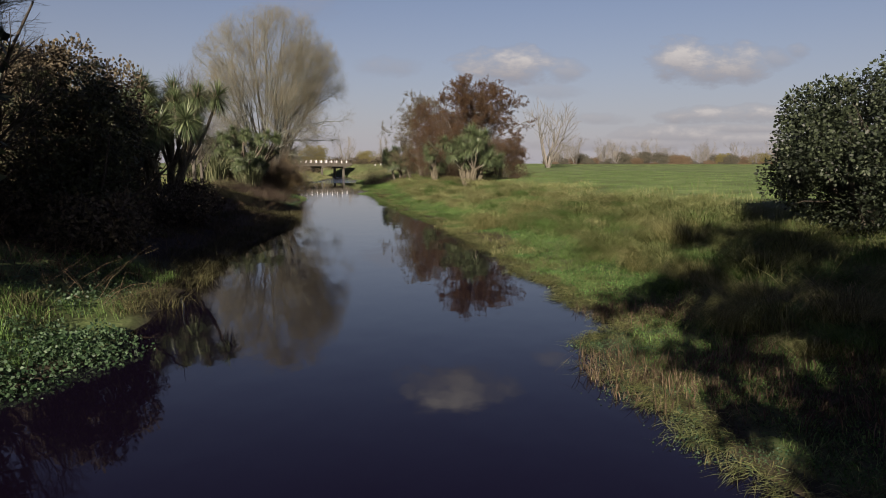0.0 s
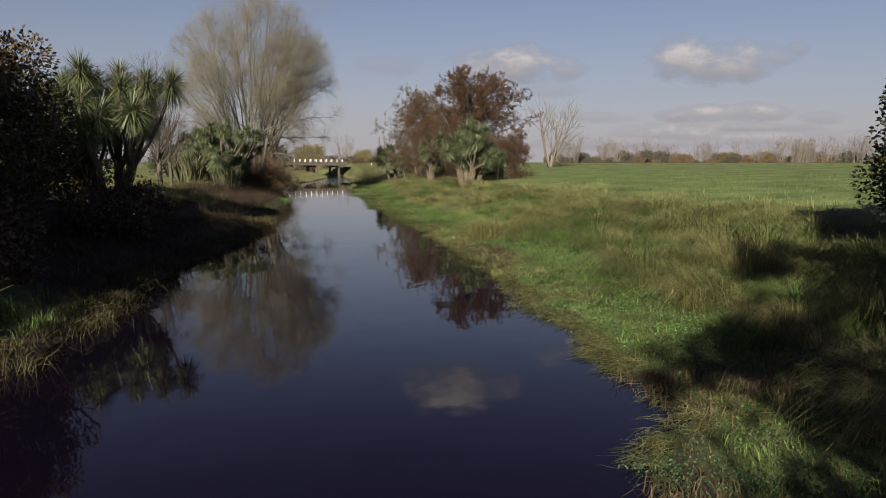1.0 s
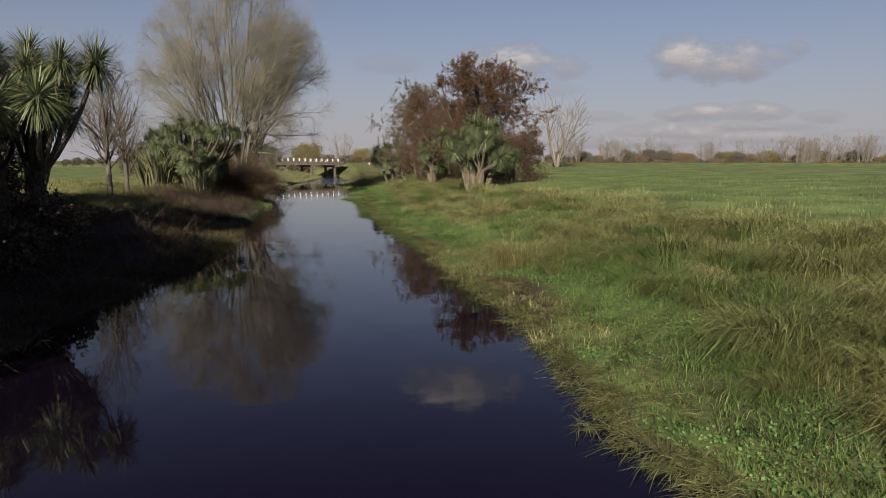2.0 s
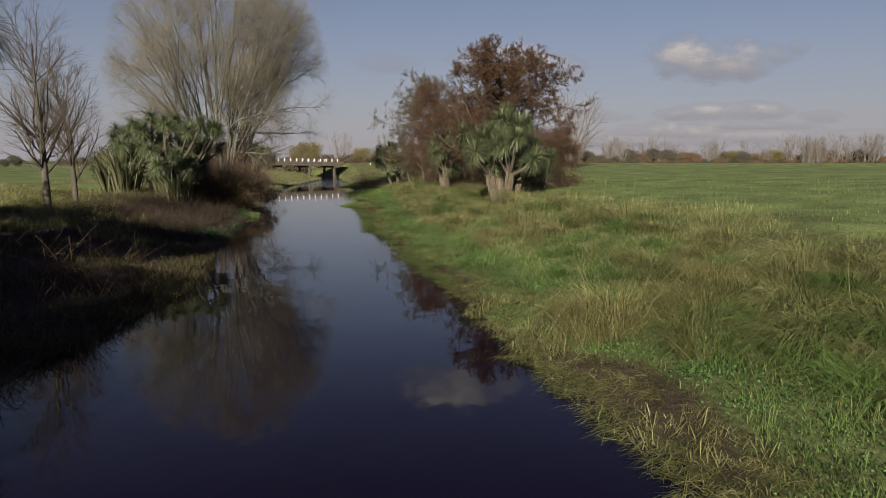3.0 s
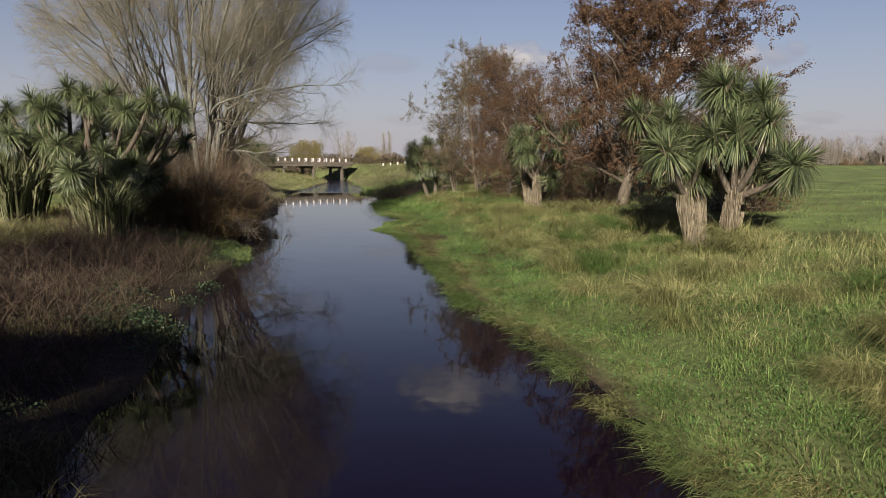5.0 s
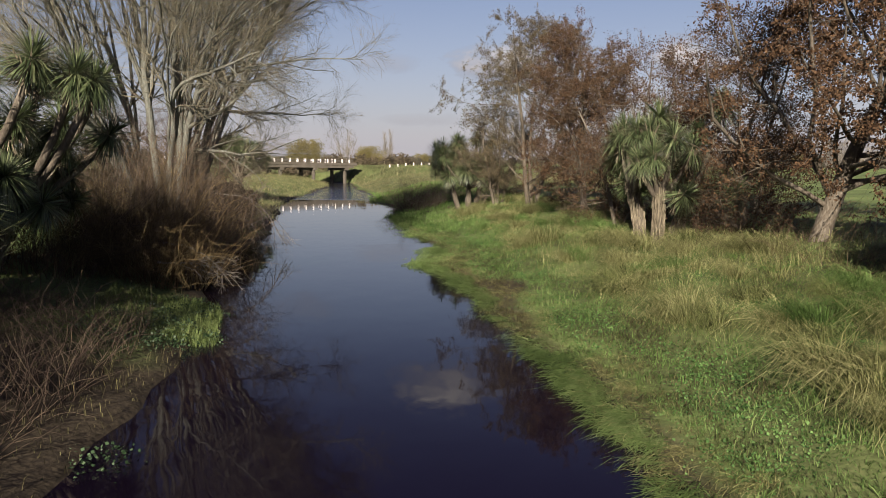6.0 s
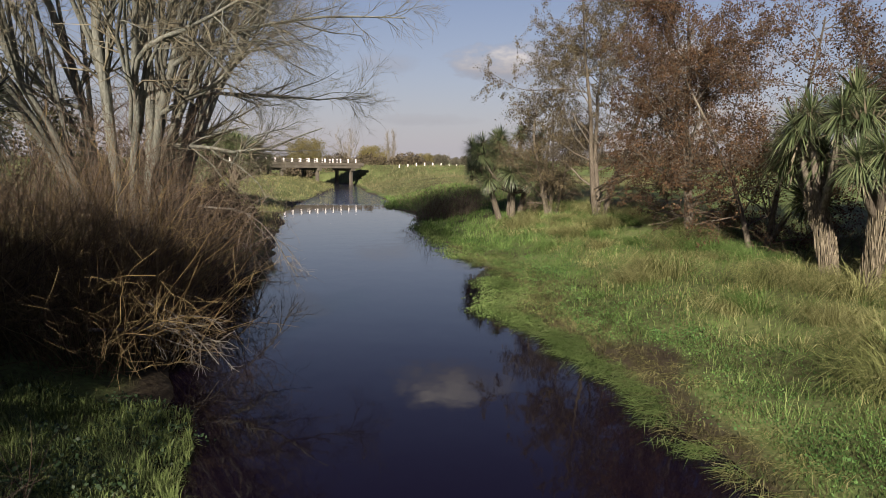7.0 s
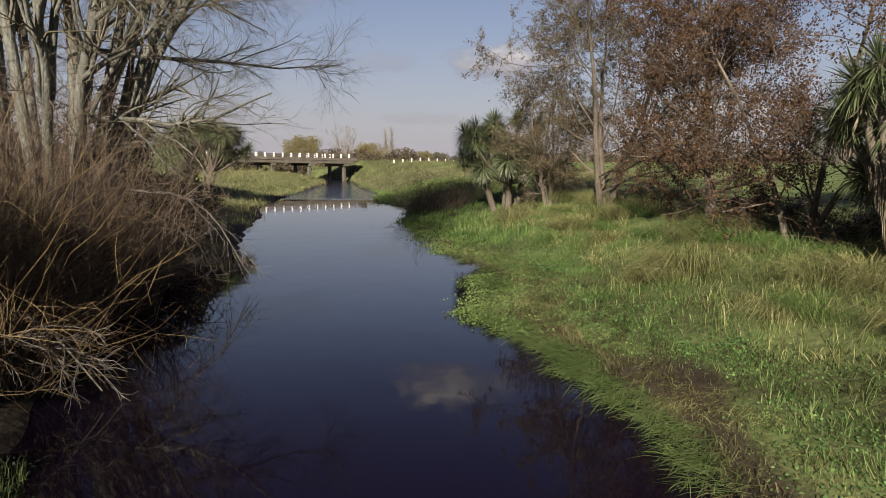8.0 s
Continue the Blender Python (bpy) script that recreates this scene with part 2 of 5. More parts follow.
M = dict(
    # turf's mud colours also paint tree shade on the left bank
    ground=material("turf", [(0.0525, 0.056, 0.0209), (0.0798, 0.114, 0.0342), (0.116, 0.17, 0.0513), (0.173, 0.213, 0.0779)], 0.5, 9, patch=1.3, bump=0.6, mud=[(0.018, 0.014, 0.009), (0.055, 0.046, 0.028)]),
    water=water_material(),
    green=material("green_grass", [(0.0426, 0.0833, 0.018), (0.101, 0.188, 0.0459), (0.201, 0.298, 0.0978)], 0.35, 6, patch=2.4, island=0.45, through=0.3),
    lime=material("bright_water_grass", [(0.05, 0.09, 0.022), (0.11, 0.18, 0.05), (0.20, 0.265, 0.10)], 0.5, 6, patch=2.4, island=0.45, through=0.3),
    tan=material("dry_grass", [(0.077, 0.0844, 0.0285), (0.204, 0.217, 0.0855), (0.396, 0.41, 0.195)], 0.5, 6, patch=2.4, island=0.5, through=0.25),
    dull=material("dull_grass", [(0.056, 0.0816, 0.024), (0.129, 0.186, 0.058), (0.246, 0.312, 0.12)], 0.3, 4, patch=2.4, island=0.4, through=0.25),
    bark_grey=material("grey_bark", [(0.035, 0.032, 0.025), (0.08, 0.074, 0.058), (0.15, 0.14, 0.115)], 1.8, 22, bump=0.7, stretch=(1, 1, 0.4)),
    rust=material("dead_stalks", [(0.04, 0.027, 0.015), (0.10, 0.072, 0.042), (0.22, 0.175, 0.11)], 0.6, 6, island=0.5, through=0.15),
    bramble_cane=material("bramble_cane", [(0.0202, 0.0144, 0.00962), (0.0518, 0.0374, 0.0259), (0.112, 0.09, 0.0629)], 0.6, 6, island=0.6),
    thicket_twig=material("thicket_twig", [(0.035, 0.026, 0.018), (0.085, 0.066, 0.047), (0.17, 0.14, 0.105)], 0.8, 6, patch=1.8, island=0.5),
    cress=material("cress_leaf", [(0.0237, 0.059, 0.015), (0.0592, 0.134, 0.0337), (0.134, 0.244, 0.0748)], 0.8, 8, patch=2.4, island=0.5, through=0.2, rough=0.75),
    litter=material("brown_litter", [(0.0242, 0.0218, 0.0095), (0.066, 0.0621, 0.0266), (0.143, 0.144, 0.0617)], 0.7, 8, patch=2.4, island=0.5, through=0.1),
    sedge=material("brown_sedge", [(0.0396, 0.051, 0.0161), (0.112, 0.135, 0.0437), (0.238, 0.268, 0.103)], 0.7, 8, patch=2.4, island=0.5, through=0.15),
    straw=material("straw_sedge", [(0.0678, 0.0696, 0.0231), (0.185, 0.189, 0.0693), (0.394, 0.399, 0.179)], 1.2, 8, patch=2.4, island=0.55, through=0.2),
    bone=material("bleached_wood", [(0.08, 0.0744, 0.0624), (0.16, 0.152, 0.128), (0.264, 0.248, 0.216)], 2.0, 24, bump=0.4),
    cabbage=material("cabbage_leaf", [(0.026, 0.042, 0.018), (0.072, 0.104, 0.043), (0.17, 0.205, 0.10)], 1.5, 9, island=0.6, rough=0.45, spec=0.5, through=0.15),
    dead=material("dead_cabbage_leaf", [(0.085, 0.074, 0.048), (0.155, 0.138, 0.094), (0.25, 0.225, 0.16)], 1.5, 12, patch=1.6, island=0.5),
    bark_pale=material("willow_bark", [(0.0484, 0.0527, 0.0434), (0.122, 0.13, 0.108), (0.234, 0.253, 0.216)], 1.2, 18, bump=0.7, stretch=(1, 1, 0.3)),
    twig_tan=material("willow_twig", [(0.0825, 0.076, 0.051), (0.145, 0.136, 0.0941), (0.223, 0.212, 0.152)], 0.6, 5, island=0.4),
    bark=material("alder_bark", [(0.04, 0.0343, 0.0252), (0.096, 0.0842, 0.0629), (0.2, 0.183, 0.144)], 1.8, 22, bump=0.7, stretch=(1, 1, 0.4)),
    bark_dark=material("dark_bark", [(0.02, 0.017, 0.013), (0.05, 0.042, 0.032), (0.09, 0.08, 0.06)], 1.8, 22, bump=0.6),
    twig=material("brown_twig", [(0.034, 0.030, 0.022), (0.070, 0.062, 0.046), (0.118, 0.106, 0.080)], 0.8, 6, island=0.3),
    brown_leaf=material("withered_leaf", [(0.0311, 0.018, 0.00935), (0.0751, 0.0443, 0.023), (0.137, 0.0861, 0.0449)], 0.5, 7, island=0.6, through=0.25),
    olive_leaf=material("autumn_leaf", [(0.0378, 0.0308, 0.0155), (0.09, 0.0748, 0.0395), (0.171, 0.145, 0.0811)], 0.5, 7, island=0.6, through=0.25),
    dark_leaf=material("evergreen_leaf", [(0.01, 0.015, 0.01), (0.0275, 0.0375, 0.02), (0.0562, 0.0725, 0.0375)], 0.8, 8, island=0.6, rough=0.5, through=0.1),
    brown_bush=material("dull_shrub_leaf", [(0.03, 0.0256, 0.0152), (0.075, 0.0636, 0.0399), (0.14, 0.119, 0.076)], 0.8, 8, island=0.6, through=0.1),
    olive_shrub=material("olive_shrub_leaf", [(0.016, 0.019, 0.010), (0.042, 0.048, 0.024), (0.085, 0.092, 0.048)], 0.8, 8, island=0.6, rough=0.55, through=0.1),
    osier=material("osier_shoot", [(0.0502, 0.0354, 0.0161), (0.121, 0.0881, 0.0404), (0.224, 0.178, 0.0897)], 0.8, 6, patch=2.0, island=0.55),
    osier_dark=material("dead_osier", [(0.028, 0.0189, 0.0119), (0.068, 0.0467, 0.0281), (0.128, 0.0943, 0.0595)], 0.8, 6, patch=2.0, island=0.5),
    pale=material("bleached_meadow_grass", [(0.085, 0.086, 0.040), (0.165, 0.166, 0.08), (0.27, 0.265, 0.145)], 0.4, 4, patch=2.0, island=0.45, through=0.25),
    dock=material("dark_dock_leaf", [(0.0144, 0.0351, 0.0144), (0.036, 0.0718, 0.0304), (0.084, 0.136, 0.068)], 0.8, 8, island=0.55, through=0.2, rough=0.5),
    flax=material("flax_blade", [(0.04, 0.05, 0.022), (0.10, 0.115, 0.055), (0.20, 0.21, 0.12)], 1.0, 6, island=0.6, rough=0.5),
    willow_far=material("far_willow_leaf", [(0.09, 0.082, 0.030), (0.15, 0.135, 0.052), (0.21, 0.185, 0.08)], 0.3, 2, island=0.4, through=0.2),
    far_dark=material("far_dark_leaf", [(0.045, 0.046, 0.032), (0.075, 0.074, 0.052), (0.115, 0.105, 0.075)], 0.3, 2, island=0.5),
    far_rust=material("far_brown_leaf", [(0.07, 0.052, 0.032), (0.12, 0.088, 0.052), (0.17, 0.13, 0.08)], 0.3, 2, island=0.5),
    far_twig=material("far_twig", [(0.09, 0.085, 0.072), (0.15, 0.142, 0.12), (0.24, 0.225, 0.19)], 0.3, 2, island=0.4),
    concrete=material("weathered_concrete", [(0.05, 0.046, 0.036), (0.095, 0.088, 0.07), (0.15, 0.14, 0.115)], 0.9, 12, bump=0.5),
    white=material("white_paint", [(0.6, 0.59, 0.55), (0.76, 0.75, 0.72), (0.82, 0.81, 0.79)], 1.2, 14),
    rail=material("grey_rail", [(0.045, 0.042, 0.036), (0.08, 0.075, 0.065), (0.12, 0.115, 0.10)], 1.2, 14),
)


# ---- mesh helpers ----
def mesh_from(name, verts, loops, totals, mat, smooth=False):
    me = bpy.data.meshes.new(name)
    verts, loops, totals = np.asarray(verts, np.float32), np.asarray(loops, np.int32).ravel(), np.asarray(totals, np.int32).ravel()
    me.vertices.add(len(verts))
    me.vertices.foreach_set("co", verts.ravel())
    me.loops.add(len(loops))
    me.loops.foreach_set("vertex_index", loops)
    me.polygons.add(len(totals))
    starts = np.concatenate([[0], np.cumsum(totals)[:-1]]).astype(np.int32)
    me.polygons.foreach_set("loop_start", starts)
    me.polygons.foreach_set("loop_total", totals)
    if smooth:
        me.polygons.foreach_set("use_smooth", np.ones(len(totals), bool))
    me.materials.append(mat)
    me.update(calc_edges=True)
    me.validate()
    return me


def part(name, me, parent=None, label=""):
    ob = new(name, me)
    if parent is not None:
        ob.parent = parent
    if label:
        ob["label"] = label
    return ob


def thing(name, at, label, category, group=""):
    ob = new(name)
    ob.empty_display_size = 0.2
    ob.location = at
    return tagged(ob, label, category, group)


def unit(v):
    return v / np.maximum(np.linalg.norm(v, axis=-1, keepdims=True), 1e-9)


def tubes(paths, sides):
    """paths: (points (n, 3), radii (n,)) each. One mesh's arrays."""
    V, F, base = [], [], 0
    ang = np.arange(sides) * 2 * np.pi / sides
    ca, sa = np.cos(ang)[:, None], np.sin(ang)[:, None]
    ring = np.arange(sides)
    for n in sorted({len(p) for p, _ in paths}):
        some = [(p, r) for p, r in paths if len(p) == n]
        pts, rad = np.array([p for p, _ in some]), np.array([r for _, r in some])
        t = unit(np.gradient(pts, axis=1))
        ref = np.where(np.abs(t[:, :1, 2:]) < 0.8, np.array([0.0, 0.0, 1.0]), np.array([1.0, 0.0, 0.0]))
        a = unit(np.cross(t, ref))
        b = np.cross(t, a)
        V.append((pts[:, :, None] + rad[:, :, None, None] * (a[:, :, None] * ca + b[:, :, None] * sa)).reshape(-1, 3))
        i = base + (np.arange(len(some)) * n * sides)[:, None, None] + (np.arange(n - 1) * sides)[None, :, None]
        F.append(np.stack([i + ring, i + (ring + 1) % sides, i + sides + (ring + 1) % sides, i + sides + ring], -1).reshape(-1, 4))
        base += len(some) * n * sides
    V, F = np.concatenate(V), np.concatenate(F)
    return V, F, np.full(len(F), 4)


def tube_mesh(name, paths, sides, mat):
    return mesh_from(name, *tubes(paths, sides), mat, smooth=True)


def leaf_mesh(name, at, size, mat, rng, along=None, long=1.6, droop=0.0):
    """A pointed leaf of two folded halves at each place."""
    n = len(at)
    d = rng.normal(size=(n, 3)) if along is None else along + 0.5 * rng.normal(size=(n, 3))
    d[:, 2] -= droop
    d = unit(d)
    s = unit(np.cross(d, rng.normal(size=(n, 3))))
    up = np.cross(d, s)
    L_, W = (size * long)[:, None], size[:, None]
    v = np.stack([at, at + 0.5 * L_ * d + 0.5 * W * s + 0.12 * W * up, at + L_ * d, at + 0.5 * L_ * d - 0.5 * W * s + 0.12 * W * up], 1).reshape(-1, 3)
    f = (np.arange(n) * 4)[:, None] + np.array([0, 1, 2, 3])
    return mesh_from(name, v, f, np.full(n, 4), mat)


def blades(base, lean, height, width, rng):
    """Grass blades that bend over: a quad and a tip each."""
    n = len(base)
    side = np.stack([-lean[:, 1], lean[:, 0], np.zeros(n)], 1) + 0.35 * rng.normal(size=(n, 3)) * [1, 1, 0]
    side = unit(side) * width[:, None] / 2
    out = np.concatenate([lean, np.zeros((n, 1))], 1)
    mid = base + out * height[:, None] * 0.35 + np.array([0, 0, 1]) * height[:, None] * 0.62
    tip = base + out * height[:, None] * 1.0 + np.array([0, 0, 1]) * (height * np.clip(1.0 - 0.55 * np.linalg.norm(lean, axis=1) ** 2, 0.15, 1))[:, None]
    v = np.stack([base - side, base + side, mid - 0.8 * side, mid + 0.8 * side, tip], 1).reshape(-1, 3)
    f = (np.arange(n) * 5)[:, None] + np.array([0, 1, 3, 2, 2, 3, 4])
    return v, f.ravel(), np.tile([4, 3], n)


def arching(base, out, height, reach, width, rng):
    """Long blades that rise, bend over and hang: two quads and a tip each."""
    n = len(base)
    side = np.stack([-out[:, 1], out[:, 0], np.zeros(n)], 1) + 0.3 * rng.normal(size=(n, 3)) * [1, 1, 0.4]
    side = unit(side) * width[:, None] / 2
    o = np.concatenate([out, np.zeros((n, 1))], 1) * reach[:, None]
    twist = rng.normal(size=(n, 3)) * [0.10, 0.10, 0.03] * reach[:, None]
    up = np.array([0, 0, 1.0]) * height[:, None]
    fall = rng.uniform(0.25, 1.0, n)[:, None]
    rise = rng.uniform(0.10, 0.46, n)[:, None]
    a = base + o * rise + up * (0.88 - 0.75 * rise) + 0.9 * twist
    b = base + o * 0.62 + up * (1.0 - 0.18 * fall) + 1.5 * twist
    c = base + o * 1.05 + up * (1.0 - fall) + 2.6 * twist
    v = np.stack([base - side, base + side, a - side, a + side, b - 0.75 * side, b + 0.75 * side, c], 1).reshape(-1, 3)
    f = (np.arange(n) * 7)[:, None] + np.array([0, 1, 3, 2, 2, 3, 5, 4, 4, 5, 6])
    return v, f.ravel(), np.tile([4, 4, 3], n)


# ---- the lie of the land ----
EDGE_R = [(-60, 6.0), (-10, 3.8), (5.9, 3.1), (7.8, 2.75), (9.2, 2.35), (11.3, 2.4), (12.7, 3.3), (14.5, 2.8), (17.2, 2.7), (19.1, 1.95), (20.3, 2.05),
          (23.8, 1.7), (25.8, 1.4), (28.5, 0.75), (30.2, 0.4), (32.2, -0.15), (33.4, -0.1), (36.3, -0.7), (42, -2.2), (46.6, -3.0), (51.2, -4.4),
          (55.8, -4.75), (60.2, -5.75), (62.5, -5.9), (65.4, -6.5), (67.8, -7.35), (70, -7.0), (73, -6.9), (75.9, -7.8), (84.5, -9.3), (91, -10.3), (95, -9.6),
          (98, -10.6), (101.2, -12.3), (110, -13.3), (118, -14.6), (125, -16.6), (135, -18.3), (146, -20), (152, -24), (162, -40), (200, -110), (400, -460)]
EDGE_L = [(-60, -8.5), (-10, -7.5), (4, -7.0), (7.5, -6.5), (8.9, -5.75), (10.1, -5.2), (11.5, -5.25), (12.6, -5.55), (15.1, -5.75), (18.5, -6.4), (20.9, -6.8), (22.8, -7.0), (28, -7.2), (33.5, -7.2), (36, -7.6), (41.5, -9.0),
          (45.4, -9.5), (49.6, -10.8), (52.7, -11.2), (56.3, -11.4), (61, -12.5), (63.5, -13.5), (69.8, -15.2), (73, -14.7), (77.5, -14.9), (83.3, -16.3),
          (91, -17.5), (95, -18.8), (103, -19.6), (111, -20.1), (118, -20.4), (125, -20.9), (135, -21.4), (146, -23.2), (152, -28), (162, -45), (200, -116), (400, -466)]
ER, EL = np.array(EDGE_R, float), np.array(EDGE_L, float)


def wave(x, y, k, seed):
    """A smooth random height from a few crossed waves."""
    r = np.random.RandomState(seed)
    total = 0 * x
    for _ in range(7):
        a, p, s = r.uniform(0, 2 * np.pi), r.uniform(0, 2 * np.pi), k * r.uniform(0.6, 1.7)
        total = total + np.sin((x * np.cos(a) + y * np.sin(a)) * s + p)
    return total / 7


def edges(y):
    return np.interp(y, EL[:, 0], EL[:, 1]) + 0.12 * np.sin(2.3 * y) * np.sin(0.9 * y), np.interp(y, ER[:, 0], ER[:, 1]) + 0.10 * np.sin(2.9 * y + 1) * np.sin(0.7 * y)


def mud_line(x, y):
    """How far the bare mud reaches up from the water."""
    return 0.75 + 0.9 * wave(x, y, 0.7, 40) + (0.45 + 1.1 * wave(x, y, 1.6, 44)) * np.exp(-((y - 62.5) / 6.5) ** 2) + 0.5 * np.exp(-((y - 27) / 4.0) ** 2)


def land(x, y):
    x, y = np.asarray(x, float), np.asarray(y, float)
    xl, xr = edges(y)
    dr, dl = x - xr, xl - x
    right = np.interp(dr, [0, 0.3, 1.0, 2.0, 3.0, 4.0, 5.5, 7.0, 9.0, 16, 30, 48, 90], [0.0, 0.03, 0.07, 0.16, 0.42, 0.76, 1.10, 1.38, 1.66, 2.0, 2.35, 2.55, 2.5])
    # past a low crest the field falls away again
    right = right - np.clip((y - 92) * 0.010, 0, 3.2) * np.clip((dr - 6) / 8, 0, 1)
    left = np.interp(dl, [0, 0.4, 1.2, 2.5, 4.5, 8, 20, 34, 42, 60], [0.0, 0.10, 0.22, 0.6, 1.05, 1.3, 1.5, 1.8, 3.0, 3.3])
    left = np.where(y > 110, np.minimum(left, 1.9), left)
    bed = -0.9 * np.clip(np.minimum(-dr, -dl) / 2.0, 0.12, 1)
    bump = 0.12 * wave(x, y, 0.9, 3) + 0.10 * wave(x, y, 1.8, 5) + 0.06 * wave(x, y, 2.9, 4)
    bump = bump * np.where((dr > 2) & (dr < 10), 1.5, 1.0)
    bumps = bump * np.clip((np.maximum(dr, dl) - 0.6) / 3.0, 0.06, 1) * np.clip((24 - np.maximum(dr, dl)) / 14, 0, 1) + 0.10 * wave(x, y, 0.10, 55) * np.clip((np.maximum(dr, dl) - 8) / 10, 0, 1)
    z = np.where(dr > 0, right, np.where(dl > 0, left, bed)) + bumps
    # the road's embankment, right of the bridge
    road = np.clip(1 - np.abs(y - 150 - 0.1 * (x + 18)) / 9.0, 0, 1) * np.clip((dr - 0.5) / 3, 0, 1)
    return np.maximum(z, z * (1 - road) + 2.7 * road)


def steps(fine_from, fine_to, step, far, grow):
    mids = list(np.arange(fine_from, fine_to, step))
    up, down, s = [mids[-1]], [mids[0]], step
    while up[-1] < far:
        s *= grow
        up.append(up[-1] + s)
    s = step
    while down[-1] > -far:
        s *= grow
        down.append(down[-1] - s)
    return np.array(down[:0:-1] + mids + up[1:])


def make_ground():
    """One sheet whose columns run along the river's edges and out to the horizon."""
    ys = steps(0, 160, 0.42, 3500, 1.2)
    ys = ys[ys > -300]
    ds, step = [0.0], 0.16
    while ds[-1] < 2600:
        ds.append(ds[-1] + step)
        step = 0.22 if ds[-1] < 9 else step * 1.2
    ds = np.array(ds)
    el, er = edges(ys)
    mid = (el + er)[:, None] / 2 + (er - el)[:, None] / 2 * np.array([-0.85, -0.55, 0.0, 0.55, 0.85])
    X = np.concatenate([el[:, None] - ds[::-1], mid, er[:, None] + ds], 1)
    Y = np.repeat(ys[:, None], X.shape[1], 1)
    Z = land(X, Y)
    ny, nx = X.shape
    i = (np.arange(ny - 1)[:, None] * nx + np.arange(nx - 1)[None]).reshape(-1, 1)
    F = i + np.array([0, 1, nx + 1, nx])
    me = mesh_from("ground", np.stack([X, Y, Z], -1).reshape(-1, 3), F, np.full(len(F), 4), M["ground"], smooth=True)
    d = np.maximum(X - er[:, None], el[:, None] - X)
    mud_shade = np.clip((mud_line(X, Y) - d) / 0.5, 0, 1)
    # under paints the trees' shade on the left bank in dark mud colour
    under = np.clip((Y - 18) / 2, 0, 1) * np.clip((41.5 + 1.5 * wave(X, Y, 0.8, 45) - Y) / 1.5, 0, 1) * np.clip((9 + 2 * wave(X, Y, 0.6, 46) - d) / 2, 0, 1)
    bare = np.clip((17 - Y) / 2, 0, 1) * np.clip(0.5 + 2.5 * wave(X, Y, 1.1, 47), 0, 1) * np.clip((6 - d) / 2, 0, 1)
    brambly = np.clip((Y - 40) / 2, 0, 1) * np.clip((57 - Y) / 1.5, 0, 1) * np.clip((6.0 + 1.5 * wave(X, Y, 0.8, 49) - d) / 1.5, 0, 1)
    mud_shade = np.where(X < el[:, None], np.maximum(np.maximum(mud_shade, brambly), np.maximum(under, bare)), mud_shade)
    # dead thatch between the sunny bank's tufts, darkened to stand for shade in gaps
    thatch = 0.45 * np.clip((d - 0.6) / 1.0, 0, 1) * np.clip((9.5 + 2 * wave(X, Y, 0.5, 48) - d) / 2.5, 0, 1)
    mud_shade = np.where(X > er[:, None], np.maximum(mud_shade, thatch), mud_shade)
    me.attributes.new("mud_shade", "FLOAT", "POINT").data.foreach_set("value", mud_shade.ravel().astype(np.float32))
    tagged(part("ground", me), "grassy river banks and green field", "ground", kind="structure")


def make_water():
    ys = np.concatenate([np.arange(-60, 130, 1.0), np.arange(130, 401, 6.0)])
    xl, xr = edges(ys)
    V = np.concatenate([np.stack([xl - 1.2, ys, 0 * ys], 1), np.stack([xr + 1.2, ys, 0 * ys], 1)])
    i = np.arange(len(ys) - 1)[:, None]
    n = len(ys)
    F = np.concatenate([i, i + n, i + n + 1, i + 1], 1)
    tagged(part("water", mesh_from("water", V, F, np.full(len(F), 4), M["water"])), "still dark river water mirroring the sky", "river", kind="structure")


make_ground()
make_water()


# ---- limbs ----
def branch(start, d, length, r0, r1, rng, bend=0.0, wobble=0.12, n=6):
    """A limb: bend > 0 turns it up, < 0 lets it hang."""
    pts, p, d = [np.array(start, float)], np.array(start, float), unit(np.array(d, float))
    for _ in range(n - 1):
        d = unit(d + rng.normal(size=3) * wobble + np.array([0, 0, bend]))
        p = p + d * length / (n - 1)
        pts.append(p)
    return np.array(pts), np.linspace(r0, r1, n)


def sprouts(paths, count, rng, lo, hi, angle, length, shrink, bend, wobble, n=5, rmin=0.004, out_bias=None):
    """Side shoots of many limbs: count on each, or as many as count lists."""
    if not paths:
        return []
    lens = np.array([len(p) for p, _ in paths])
    first = np.concatenate([[0], np.cumsum(lens)[:-1]])
    P, R = np.concatenate([p for p, _ in paths]), np.concatenate([r for _, r in paths])
    who = np.repeat(np.arange(len(paths)), count)
    N = len(who)
    f = rng.uniform(lo, hi, N)
    k = f * (lens[who] - 1)
    i = np.minimum(k.astype(int), lens[who] - 2)
    g = first[who] + i
    step = P[g + 1] - P[g]
    at, t = P[g] + step * (k - i)[:, None], unit(step)
    s = unit(np.cross(t, rng.normal(size=(N, 3))))
    if out_bias is not None:
        s = unit(s + out_bias)
    a = np.radians(angle * rng.uniform(0.6, 1.3, N))[:, None]
    r = np.maximum(rmin, R[g] * shrink)
    reach = (length * rng.uniform(0.6, 1.2, N) * (1.15 - 0.5 * f) / (n - 1))[:, None]
    d, pts = t * np.cos(a) + s * np.sin(a), [at]
    for _ in range(n - 1):
        d = unit(d + rng.normal(size=(N, 3)) * wobble + np.array([0, 0, bend]))
        pts.append(pts[-1] + d * reach)
    rad = r[:, None] + (np.maximum(rmin * 0.6, r * 0.3) - r)[:, None] * np.linspace(0, 1, n)
    return list(zip(np.stack(pts, 1), rad))


def sprout(path, *how, **more):
    """Side shoots of one limb."""
    return sprouts([path], *how, **more)


